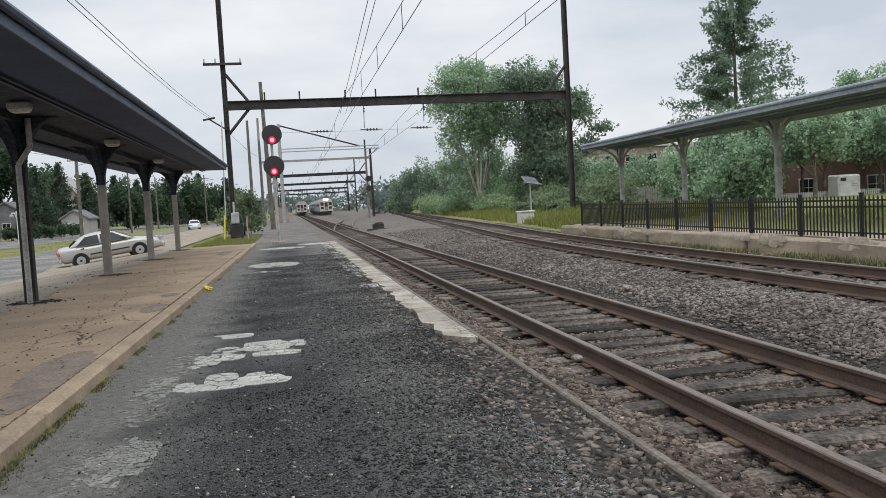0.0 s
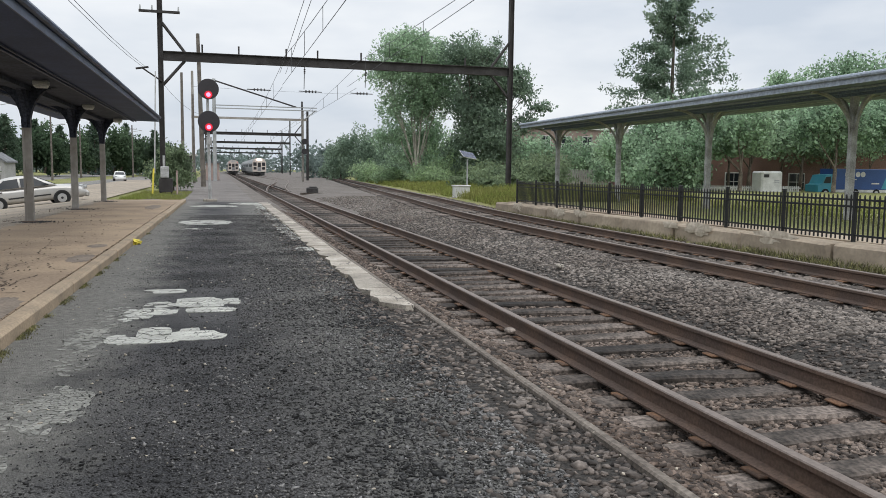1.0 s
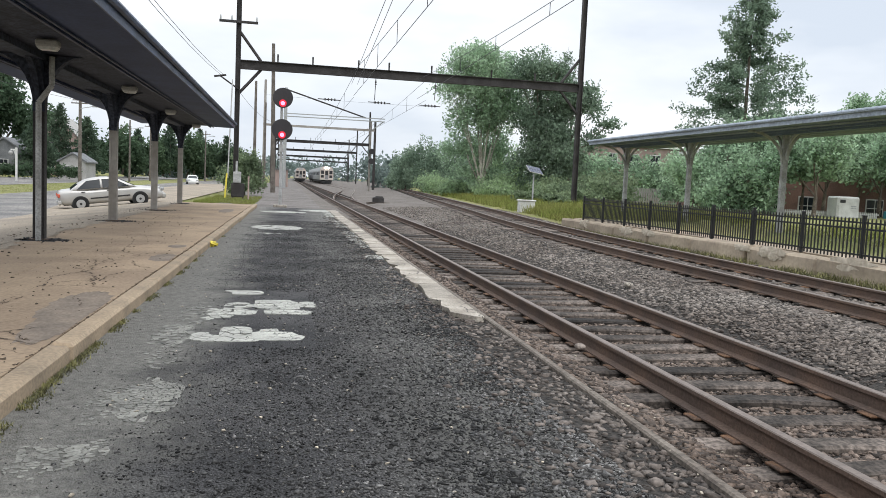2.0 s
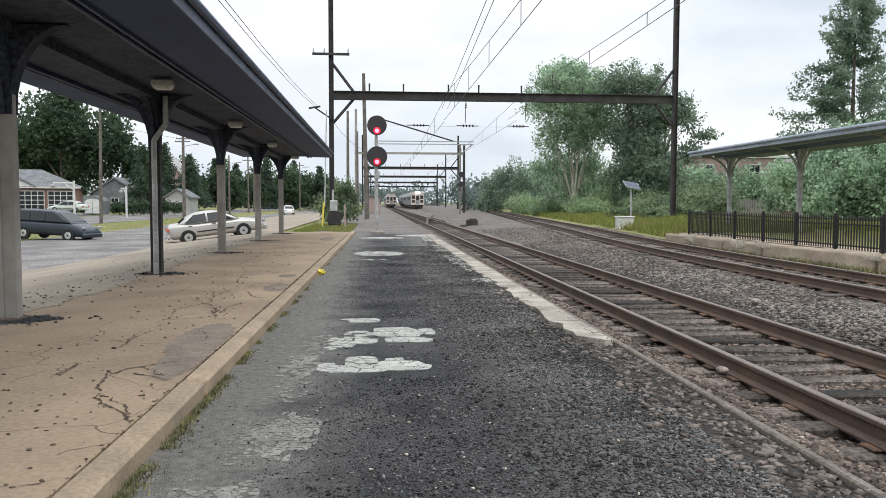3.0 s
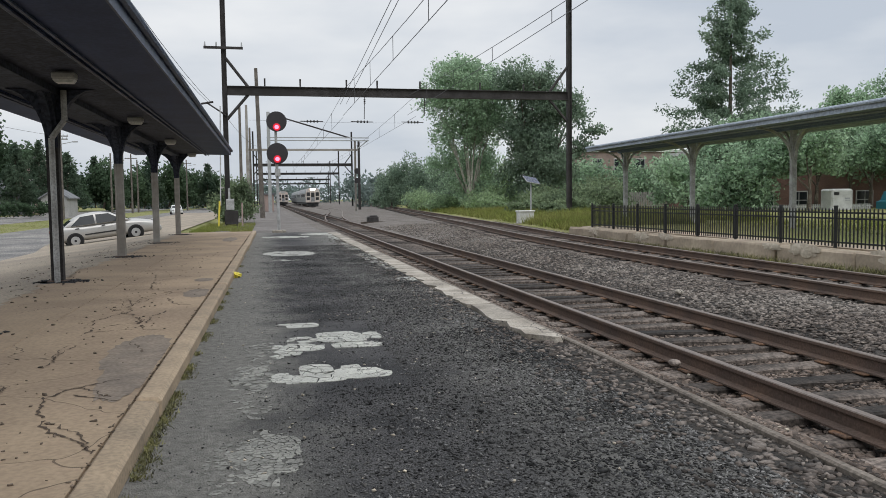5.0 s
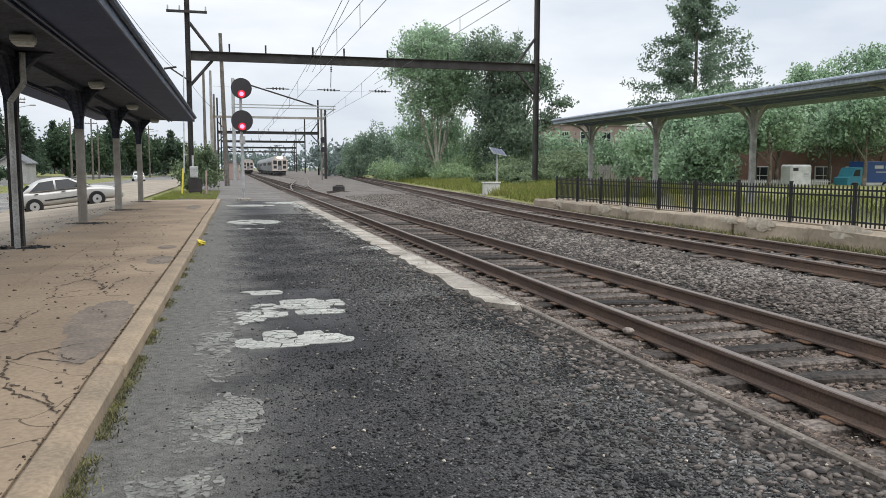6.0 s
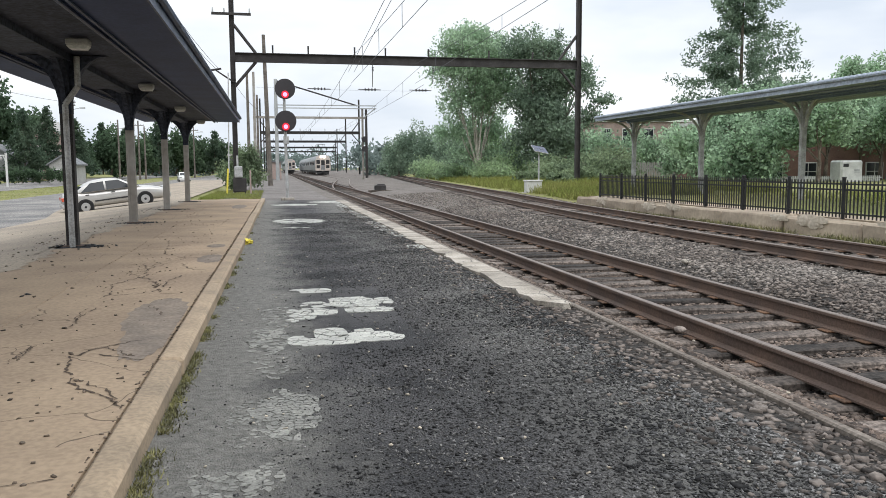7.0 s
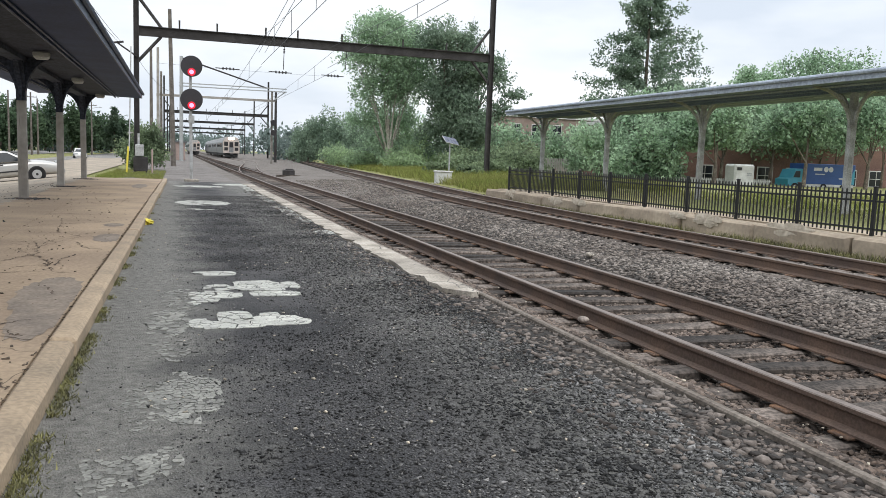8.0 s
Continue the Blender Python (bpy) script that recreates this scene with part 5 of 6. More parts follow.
def blades(name, label, n, x, y, h, shifted=True, material=M_BLADE, spread=0.5):
    """Standing grass blades scattered over a strip of the land."""
    u = np.random.uniform(*x, n)
    v = y[0] + (y[1] - y[0]) * np.random.uniform(0, 1, n) ** 1.5
    keep = np.array([noise.noise(Vector((a * 0.5, b * 0.35, 0))) > -0.25 for a, b in zip(u, v)])
    u, v = u[keep], v[keep]
    n = len(u)
    px = u + (track_shift(v) if shifted else 0)
    pz = land(u) + (track_rise(v) if shifted else 0)
    hh = np.random.uniform(0.4, 1.1, n) * h
    lean = np.random.normal(0, spread, (n, 2)) * hh[:, None]
    a = np.random.uniform(0, math.pi, n)
    w = 0.04 * h + 0.006
    b0 = np.stack([px - np.cos(a) * w, v - np.sin(a) * w, pz - 0.02], 1)
    b1 = np.stack([px + np.cos(a) * w, v + np.sin(a) * w, pz - 0.02], 1)
    tip = np.stack([px + lean[:, 0], v + lean[:, 1], pz + hh], 1)
    ob = part(name, arrays(name, np.stack([b0, b1, tip], 1).reshape(-1, 3), np.arange(3 * n).reshape(-1, 3), material))
    return tagged(ob, label, "grass", kind="stuff")


blades("bank_grass", "tall rough grass on the track bank", 42000, (10.6, 19), (29.5, 120), 0.5)
blades("verge_grass", "yellow-green grass between road and verge", 16000, (-25.4, -18.4), (24, 110), 0.1, False)
blades("mast_grass", "green grass round the mast foot", 9000, (-4.6, -1.7), (38.5, 53), 0.16, False)
blades("wall_weeds", "dry weeds along the foot of the platform wall", 7000, (9.95, 10.36), (4, 29), 0.16, False, M_WEED)
blades("lawn_grass", "short lawn behind the fence", 20000, (12.0, 29), (9, 29), 0.3, False)
blades("far_verge_grass", "green lawn in front of the garage", 9000, (-58, -36), (60, 108), 0.3, False)


def kerb_weeds():
    n = 16000
    y = 1.5 + 30 * np.random.uniform(0, 1, n) ** 3.2
    x = -1.75 + 0.0085 * y + np.abs(np.random.normal(0, 0.042, n)) * np.where(y < 5, 1.25, 0.9)
    keep = np.array([noise.noise(Vector((0, b * 1.7, 4))) > -0.3 + 0.035 * b for b in y])
    x, y = x[keep], y[keep]
    n = len(x)
    h = np.random.uniform(0.008, 0.034, n)
    a = np.random.uniform(0, math.pi, n)
    d = np.random.normal(0, 0.6, (n, 2)) * h[:, None]
    v = np.stack([np.stack([x - np.cos(a) * 0.005, y - np.sin(a) * 0.005, 0 * x], 1), np.stack([x + np.cos(a) * 0.005, y + np.sin(a) * 0.005, 0 * x], 1), np.stack([x + d[:, 0], y + d[:, 1], h], 1)], 1)
    ob = part("kerb_weeds", arrays("kerb_weeds", v.reshape(-1, 3), np.arange(3 * n).reshape(-1, 3), M_WEED))
    tagged(ob, "moss and short weeds along the kerb foot", "weeds", kind="stuff")


kerb_weeds()


def stones(name, label, x, y, z, size, material, grit=False):
    """Angular stones, each a jittered block (grit: a small splinter), at the given places."""
    n = len(x)
    cube = np.array([(a, b, c) for a in (-1, 1) for b in (-1, 1) for c in (-1, 1)], float)
    quads = np.array([(0, 1, 3, 2), (4, 6, 7, 5), (0, 4, 5, 1), (2, 3, 7, 6), (0, 2, 6, 4), (1, 5, 7, 3)])
    if grit:
        cube = np.array([(1, 1, 1), (1, -1, -1), (-1, 1, -1), (-1, -1, 1)], float)
        quads = np.array([(0, 1, 2), (0, 3, 1), (0, 2, 3), (1, 3, 2)])
    k = len(cube)
    v = cube[None] * np.random.uniform(0.3, 1.0, (n, k, 3)) * np.random.uniform(0.4, 1.4, (n, 1, 3))
    q = np.random.normal(size=(n, 4)) * (1, 0.3, 0.3, 1)
    q /= np.linalg.norm(q, axis=1, keepdims=True)
    w, i, j, h = q.T
    rot = np.stack([np.stack([1 - 2 * (j * j + h * h), 2 * (i * j - h * w), 2 * (i * h + j * w)], -1), np.stack([2 * (i * j + h * w), 1 - 2 * (i * i + h * h), 2 * (j * h - i * w)], -1), np.stack([2 * (i * h - j * w), 2 * (j * h + i * w), 1 - 2 * (i * i + j * j)], -1)], 1)
    v = np.einsum("nab,nvb->nva", rot, v) * size[:, None, None] * (1.15, 1.15, 0.62)
    v += np.stack([x, y, z], 1)[:, None]
    ob = part(name, arrays(name, v.reshape(-1, 3), (np.arange(n)[:, None, None] * k + quads).reshape(-1, quads.shape[1]), material))
    return tagged(ob, label, "stones", kind="stuff")


def near_y(n, a, b, power=2.0):
    return a + (b - a) * np.random.uniform(0, 1, n) ** power


n = 82000
y = near_y(n, 1.6, 30, 1.9)
u = np.where(np.random.uniform(0, 1, n) < 0.3, np.random.uniform(2.1, 4.9, n), np.random.uniform(0.3, 7.1, n))
edge = np.random.uniform(0, 1, n) < np.clip((u - 0.9) / 1.0, 0.0, 1) ** 1.6
edge &= ~((np.abs(u - 3.75) < 1.25) & (np.abs(((y + 12) / 0.53 + 0.5) % 1 - 0.5) < 0.23) & (np.random.uniform(0, 1, n) < 0.4))
y, u = y[edge], u[edge]
size = np.random.uniform(0.01, 0.035, len(u)) * np.clip(0.5 + 0.36 * (u - 0.4), 0.5, 1)
z = np.maximum(land(u), np.where(u < 1.62, 0.0, -9)) + np.where(np.abs(u - 3.75) < 1.3, 0.01, 0.005)
bed = (u > 2.1) & (u < 5.0)
stones("ballast_stones", "loose grey ballast stones beside the track", u[~bed], y[~bed], z[~bed], size[~bed], M_STONE)
stones("track_stones", "loose rust-brown ballast stones between the rails", u[bed], y[bed], z[bed], size[bed], M_STONEB)
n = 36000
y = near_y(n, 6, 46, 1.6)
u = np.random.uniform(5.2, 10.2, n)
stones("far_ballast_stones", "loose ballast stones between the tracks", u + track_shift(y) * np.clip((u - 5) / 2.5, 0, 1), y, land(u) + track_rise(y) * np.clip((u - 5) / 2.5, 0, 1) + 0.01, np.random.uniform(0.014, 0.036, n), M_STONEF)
n = 140000
y = near_y(n, 1.5, 26, 1.9)
x = 1.62 - 3.3 * np.random.uniform(0, 1, n) ** 1.45
keep = ~((y > 6.4) & (y < 9.8) & (x < 0.15) & (np.random.uniform(0, 1, n) < 0.8)) & (np.random.uniform(0, 1, n) < np.clip((x + 1.25) / 0.9, 0.06, 1))
x, y, n = x[keep], y[keep], int(keep.sum())
stones("path_chippings", "dark loose chippings on the path", x, y, 0 * x + 0.003, np.random.uniform(0.004, 0.011, n) * np.where(np.random.uniform(0, 1, n) < 0.08, 2.0, 1) * np.clip(1.0 + 0.3 * x, 0.8, 1.35), M_CHIP, True)
n = 20000
y, u = 1.7 - 7.7 * np.random.uniform(0, 1, n) ** 1.7, np.random.uniform(1.0, 6.5, n)
keep = ~((np.abs(u - 3.75) < 1.25) & (np.abs(((y + 12) / 0.53 + 0.5) % 1 - 0.5) < 0.23)) & ((u > 1.62) | (np.random.uniform(0, 1, n) < 0.6))
y, u = y[keep], u[keep]
stones("rear_ballast_stones", "loose grey-brown ballast stones further back", u, y, np.maximum(land(u), np.where(u < 1.62, 0.0, -9)) + 0.006, np.random.uniform(0.014, 0.036, len(u)), M_STONE)
n = 36000
y, x = 1.6 - 6.6 * np.random.uniform(0, 1, n) ** 1.7, 1.62 - 3.3 * np.random.uniform(0, 1, n) ** 1.7
stones("rear_chippings", "dark loose chippings further back on the path", x, y, 0 * x + 0.003, np.random.uniform(0.005, 0.012, n), M_CHIP, True)
n = 420
y = near_y(n, 1.5, 16)
x = np.random.uniform(-1.5, 2.4, n)
stones("pale_chips", "scattered pale stone chips on the path", x, y, 0 * x + 0.006, np.random.uniform(0.004, 0.013, n), M_SPALL)
n = 900
y = near_y(n, 2, 30)
x = np.where(np.random.uniform(0, 1, n) < 0.55, np.random.normal(-5.0, 0.5, n), np.random.uniform(-8.5, -2.1, n))
stones("lot_pebbles", "dark crumbs and pebbles on platform and gravel", x, y, np.where(x > -4.85, 0.125, land(x) + 0.024), np.random.uniform(0.006, 0.02, n), M_CRUMB)
x, y = [], []
for p in left_ys[2:]:
    r, a = np.abs(np.random.normal(0, 0.2, 240)), np.random.uniform(0, 6.28, 240)
    x, y = np.append(x, -4.42 + r * np.cos(a) * 1.4), np.append(y, p - 0.05 + r * np.sin(a))
stones("post_crumbs", "black crumbs of dirt round the post feet", x, y, np.where(x > -4.85, 0.126, 0.085), np.random.uniform(0.008, 0.03, len(x)), M_ASPHALT)
n = 260
y, x = near_y(n, 2.5, 22, 1.5), np.random.uniform(-3.3, -1.98, n)
stones("platform_flakes", "small dark flakes of dirt strewn on the platform", x, y, 0 * x + 0.126, np.random.uniform(0.006, 0.022, n) * np.random.uniform(0.4, 1, n), M_CRUMB)
n = 650
y = near_y(n, 1.5, 32, 1.6)
x = np.random.choice((-1.93, -3.357), n, p=(0.85, 0.15)) + np.random.normal(0, 0.014, n)
x = np.where(x > -2.2, x + 0.0085 * y, x)
stones("joint_dirt", "dark dirt crumbs in the platform joints", x, y, 0 * x + 0.126, np.random.uniform(0.003, 0.01, n), M_CRUMB)

for label, x, y, z, r, m in (("pale rounded rock between the tracks", 5.37, 11.64, -0.08, 0.075, M_SLAB), ("pale rock beside the rail", 2.82, 7.13, -0.16, 0.06, M_STAINR)):
    bm = B()
    bmesh.ops.create_icosphere(bm, subdivisions=2, radius=r)
    for v in bm.verts:
        v.co *= 1 + 0.35 * noise.noise(v.co * 9)
        v.co.z *= 0.6
    tagged(part("rock", bm, m, m=pose(x, y, z + 0.03)), label, "rock")
bm = B()
bmesh.ops.create_icosphere(bm, subdivisions=3, radius=0.115)
for v in bm.verts:
    v.co *= 1 + 0.75 * noise.noise(v.co * 23) + 0.3 * noise.noise(v.co * 60)
    v.co.z *= 0.5
tagged(part("rag", bm, M_YELLOW, m=pose(-1.60, 15.9, 0.05)), "crumpled yellow rag beside the kerb", "rag")


# ---- vehicles ----
def shell(bm, prof, half, belt, tumble, boxy=0.42):
    """A rounded body lofted along a side outline (x, z), drawn in at both ends and, over the belt, leaning inwards."""
    xs = [p[0] for p in prof]
    x0, x1 = min(xs), max(xs)
    rings, n = [], 20
    for i in range(29):
        x = (x0 + x1) / 2 - (x1 - x0) / 2 * 0.999 * math.cos(math.pi * i / 28)
        zs = [a[1] + (b[1] - a[1]) * (x - a[0]) / (b[0] - a[0]) for a, b in zip(prof, prof[1:] + prof[:1]) if a[0] != b[0] and min(a[0], b[0]) <= x <= max(a[0], b[0])]
        lo, hi = min(zs), max(zs)
        mid, h = (lo + hi) / 2, max((hi - lo) / 2, 0.01)
        end = abs(2 * (x - x0) / (x1 - x0) - 1)
        w = half * (1 - 0.16 * end ** 7)
        ring = []
        for k in range(n):
            a = 2 * math.pi * (k + 0.5) / n
            u, v = math.copysign(abs(math.cos(a)) ** boxy, math.cos(a)), math.copysign(abs(math.sin(a)) ** boxy, math.sin(a))
            z = mid + v * h
            ring.append(bm.verts.new((x, u * (w - max(z - belt, 0) * tumble), z)))
        rings.append(ring)
    for p, q in zip(rings, rings[1:]):
        for k in range(n):
            bm.faces.new((p[k], p[(k + 1) % n], q[(k + 1) % n], q[k]))
    bm.faces.new(rings[0][::-1])
    bm.faces.new(rings[-1])
    bmesh.ops.recalc_face_normals(bm, faces=bm.faces)
    return bm


def car(name, label, category, m, paint, body, cabin, panes, wheels, half, belt, tumble, r=0.31, trim=True):
    c = thing(name, label, category, m)
    bm = shell(B(), body, half, 9, 0)
    part("body", bm, paint, c, smooth=True)
    part("cabin", shell(B(), cabin, half - 0.03, belt, tumble, 0.25), paint, c, smooth=True)
    for s in (-1, 1):
        for pane in panes:
            bm = B()
            vs = [bm.verts.new((x, s * (half - 0.005 - max(z - belt, 0) * tumble), z)) for x, z in pane]
            f = bm.faces.new(vs)
            ex = bmesh.ops.extrude_face_region(bm, geom=[f])["geom"]
            for v in ex:
                if isinstance(v, bmesh.types.BMVert):
                    v.co.y -= s * 0.05
            bmesh.ops.recalc_face_normals(bm, faces=bm.faces)
            part("side_window", bm, M_GLASS, c)
        if trim:
            part("side_moulding", box(B(), ((wheels[0] + wheels[1]) / 2, s * (half + 0.004), 0.52), (wheels[1] - wheels[0] - 0.85, 0.03, 0.06)), M_TRIM, c)
            for x in (panes[0][0][0] + 0.25, panes[-1][0][0] + 0.25):
                part("door_handle", box(B(), (x, s * (half + 0.01), belt - 0.1), (0.16, 0.03, 0.04), None, 0.01), M_TRIM, c)
        for x in wheels:
            part("wheel_arch", rod(B(), (x, s * (half - 0.16), r), (x, s * (half + 0.006), r), r + 0.045, n=20), M_TRIM, c)
            w = part("wheel", rod(B(), (x, s * (half - 0.17), r), (x, s * (half + 0.015), r), r, n=20), M_RUBBER, c)
            part("rim", rod(B(), (x, s * (half + 0.005), r), (x, s * (half + 0.03), r), r * 0.66, r * 0.6, 16), M_RIM, w)
            part("hub", rod(B(), (x, s * (half + 0.02), r), (x, s * (half + 0.045), r), r * 0.2, r * 0.15, 10), M_TRIM, w)
    x0, x1 = min(p[0] for p in body), max(p[0] for p in body)
    for s in (-1, 1):
        part("tail_lamp", box(B(), (x0 + 0.04, s * (half - 0.22), belt - 0.18), (0.1, 0.34, 0.16), None, 0.02), M_LENS, c)
        part("headlamp", box(B(), (x1 - 0.07, s * (half - 0.24), belt - 0.24), (0.12, 0.34, 0.13), None, 0.02), M_GALV, c)
    part("front_bumper", box(B(), (x1 - 0.05, 0, 0.36), (0.18, 2 * half - 0.1, 0.26), None, 0.06), paint, c)
    part("rear_bumper", box(B(), (x0 + 0.05, 0, 0.42), (0.18, 2 * half - 0.14, 0.2), None, 0.05), paint, c)
    for a, b, name2 in ((cabin[-1], cabin[-2], "windscreen"), (cabin[0], cabin[1], "rear_window")):
        bm = B()
        d = Vector((b[1] - a[1], 0, -(b[0] - a[0]))).normalized() * 0.02
        if (name2 == "windscreen") == (d.x < 0):
            d = -d
        q = []
        for f in (0.12, 0.88):
            x, z = a[0] + (b[0] - a[0]) * f, a[1] + (b[1] - a[1]) * f
            w = half - 0.16 - max(z - belt, 0) * tumble
            q.append(((x + d.x, -w, z + d.z), (x + d.x, w, z + d.z)))
        bm.faces.new([bm.verts.new(p) for p in (q[0][0], q[0][1], q[1][1], q[1][0])])
        ex = bmesh.ops.extrude_face_region(bm, geom=bm.faces[:])["geom"]
        for v in ex:
            if isinstance(v, bmesh.types.BMVert):
                v.co -= d * 1.5
        bmesh.ops.recalc_face_normals(bm, faces=bm.faces)
        part(name2, bm, M_GLASS, c)
    return c


SEDAN = [(-2.18, 0.45), (-2.22, 0.68), (-2.16, 0.94), (-2.02, 1.0), (-1.5, 1.02), (-0.9, 0.95), (0.95, 0.94), (1.5, 0.88), (1.95, 0.78), (2.24, 0.64), (2.34, 0.5), (2.32, 0.34), (2.15, 0.22), (-2.0, 0.26)]
SEDAN_CABIN = [(-1.78, 0.9), (-1.3, 1.24), (-0.98, 1.38), (-0.7, 1.43), (-0.3, 1.45), (0.05, 1.42), (0.3, 1.36), (1.15, 0.88)]
SEDAN_PANES = [[(-1.42, 0.96), (-0.98, 1.32), (-0.42, 1.35), (-0.42, 0.95)], [(-0.34, 0.95), (-0.34, 1.35), (0.2, 1.33), (0.82, 0.93)]]
sedan = car("car", "silver four-door sedan parked on the slope", "car", pose(-8.19, 39.1, -0.36, 0, -7.2, 17), M_SILVER, SEDAN, SEDAN_CABIN, SEDAN_PANES, (-1.32, 1.22), 0.85, 0.93, 0.32)
VAN = [(-2.4, 0.45), (-2.42, 0.8), (-2.36, 1.1), (1.25, 1.08), (1.85, 0.96), (2.25, 0.78), (2.42, 0.6), (2.44, 0.4), (2.35, 0.25), (-2.3, 0.27)]
VAN_CABIN = [(-2.36, 1.0), (-2.2, 1.66), (-1.9, 1.72), (0.2, 1.72), (0.5, 1.66), (1.55, 1.02)]
VAN_PANES = [[(-2.15, 1.12), (-2.08, 1.58), (-1.1, 1.62), (-1.1, 1.1)], [(-1.0, 1.1), (-1.0, 1.62), (-0.1, 1.62), (-0.1, 1.1)], [(0.0, 1.1), (0.0, 1.62), (0.42, 1.58), (1.2, 1.08)]]
car("minivan", "dark blue-grey minivan parked beside the road", "van", pose(-17.4, 43.5, -0.54, 0, 2.6, -16) @ Matrix.Scale(0.9, 4), M_VAN, VAN, VAN_CABIN, VAN_PANES, (-1.45, 1.45), 0.92, 1.05, 0.25, 0.33, False)
car("car", "pale green sedan parked at the garage", "car", pose(-38.0, 100.5, 0.13, 0, 0, 170), M_PALECAR, SEDAN, SEDAN_CABIN, SEDAN_PANES, (-1.3, 1.3), 0.85, 0.93, 0.32)
car("car", "white car parked far along the lot", "car", pose(-14.7, 129.6, -0.53, 0, 0, -80), M_WHITE, SEDAN, SEDAN_CABIN, SEDAN_PANES, (-1.3, 1.3), 0.85, 0.93, 0.32)
car("car", "dark car parked before the garage door", "car", pose(-45.6, 101.5, 0.1, 0, 0, 100), M_VAN, SEDAN, SEDAN_CABIN, SEDAN_PANES, (-1.3, 1.3), 0.85, 0.93, 0.32)
car("car", "dark car parked under the trees", "car", pose(-62.5, 103, 0.3, 0, 0, 10), M_VAN, SEDAN, SEDAN_CABIN, SEDAN_PANES, (-1.3, 1.3), 0.85, 0.93, 0.32)

k = thing("box_truck", "blue box truck with a teal cab behind the lawn", "truck", pose(41.6, 48.6, -0.02, 0, 0, -3))
TRUCK = 0.66
k.scale = (TRUCK, TRUCK, TRUCK)
part("box", box(B(), (5.6, 0, 1.95), (7.0, 2.4, 2.3), None, 0.04), M_BLUE, k)
part("skirt", box(B(), (5.7, -0.02, 0.66), (6.6, 2.3, 0.3)), M_WHITE, k)
part("cab", prism(B(), [(0.2, 0.55), (0.2, 1.3), (0.7, 1.45), (1.1, 2.4), (2.06, 2.5), (2.06, 0.55)], -1.1, 1.1), M_TEAL, k)
part("side_window", prism(B(), [(0.85, 1.5), (1.15, 2.2), (1.75, 2.25), (1.75, 1.5)], -1.115, -1.09), M_GLASS, k)
part("tail_swoosh", prism(B(), [(8.2, 0.9), (9.05, 0.9), (9.05, 2.7), (8.7, 2.1)], -1.212, -1.19), M_TEAL, k)
part("logo_bar", box(B(), (4.0, -1.206, 2.5), (1.1, 0.012, 0.35)), M_WHITE, k)
part("logo_disc", rod(B(), (5.1, -1.212, 2.5), (5.1, -1.19, 2.5), 0.3, n=16), M_WHITE, k)
part("logo_disc", rod(B(), (5.75, -1.212, 2.5), (5.75, -1.19, 2.5), 0.3, n=16), M_WHITE, k)
part("text_bar", box(B(), (4.3, -1.206, 1.95), (1.3, 0.012, 0.1)), M_WHITE, k)
part("text_bar", box(B(), (7.4, -1.206, 1.5), (1.0, 0.012, 0.14)), M_WHITE, k)
for x in (1.1, 4.9, 7.6):
    w = part("wheel", rod(B(), (x, -1.2, 0.45), (x, -0.85, 0.45), 0.45, n=16), M_RUBBER, k)
    part("rim", rod(B(), (x, -1.22, 0.45), (x, -1.19, 0.45), 0.24, n=12), M_RIM, w)

# ---- trains ----
def coach(parent, y0, cab):
    """One railcar of 25 m with its front at y0, under a train."""
    prof = [(-1.52, 0.95), (-1.55, 2.0), (-1.5, 3.1), (-1.25, 3.75), (-0.7, 4.0), (0.7, 4.0), (1.25, 3.75), (1.5, 3.1), (1.55, 2.0), (1.52, 0.95)]
    body = part("car_body", prism(B(), prof, y0, y0 + 25), M_STAIN, parent, "stainless steel railcar body")
    part("underframe", box(B(), (0, y0 + 12.5, 0.75), (2.5, 23.5, 0.5)), M_TRIM, parent)
    for s in (-1, 1):
        for i in range(9):
            part("side_window", box(B(), (s * 1.535, y0 + 3.6 + 2.2 * i, 2.45), (0.06, 1.4, 0.75)), M_GLASS, body)
        for y in (4.5, 20.5):
            part("bogie", box(B(), (s * 0.78, y0 + y, 0.45), (0.25, 2.6, 0.5)), M_TRIM, parent)
            for d in (-1.1, 1.1):
                part("wheel", rod(B(), (s * 0.7, y0 + y + d, 0.42), (s * 0.84, y0 + y + d, 0.42), 0.42, n=14), M_RUST, parent)
    for i in range(5):
        part("roof_rib", box(B(), (0, y0 + 2.5 + 5 * i, 4.03), (1.6, 1.8, 0.12)), M_STAIN, body)
    if cab:
        face = part("cab_front", prism(B(), [(u * 0.985, v) for u, v in prof], y0 - 0.14, y0), M_CAB, parent, "white cab front")
        for x in (-0.95, 0.0, 0.95):
            part("front_window", box(B(), (x, y0 - 0.15, 2.7 if x else 2.55), (0.72, 0.05, 0.8 if x else 1.0), None, 0.02), M_TRIM, face)
        for x in (-0.95, 0.95):
            part("lower_grille", box(B(), (x, y0 - 0.15, 1.75), (0.66, 0.05, 0.6), None, 0.02), M_TRIM, face)
        part("door_seam", box(B(), (0, y0 - 0.145, 1.6), (0.8, 0.03, 1.0)), M_STAIN, face)
        part("coupler", box(B(), (0, y0 - 0.5, 0.75), (0.5, 0.9, 0.4), None, 0.05), M_TRIM, face)
        part("pilot", box(B(), (0, y0 - 0.1, 0.4), (2.3, 0.3, 0.5), None, 0.05), M_TRIM, face)
    return body


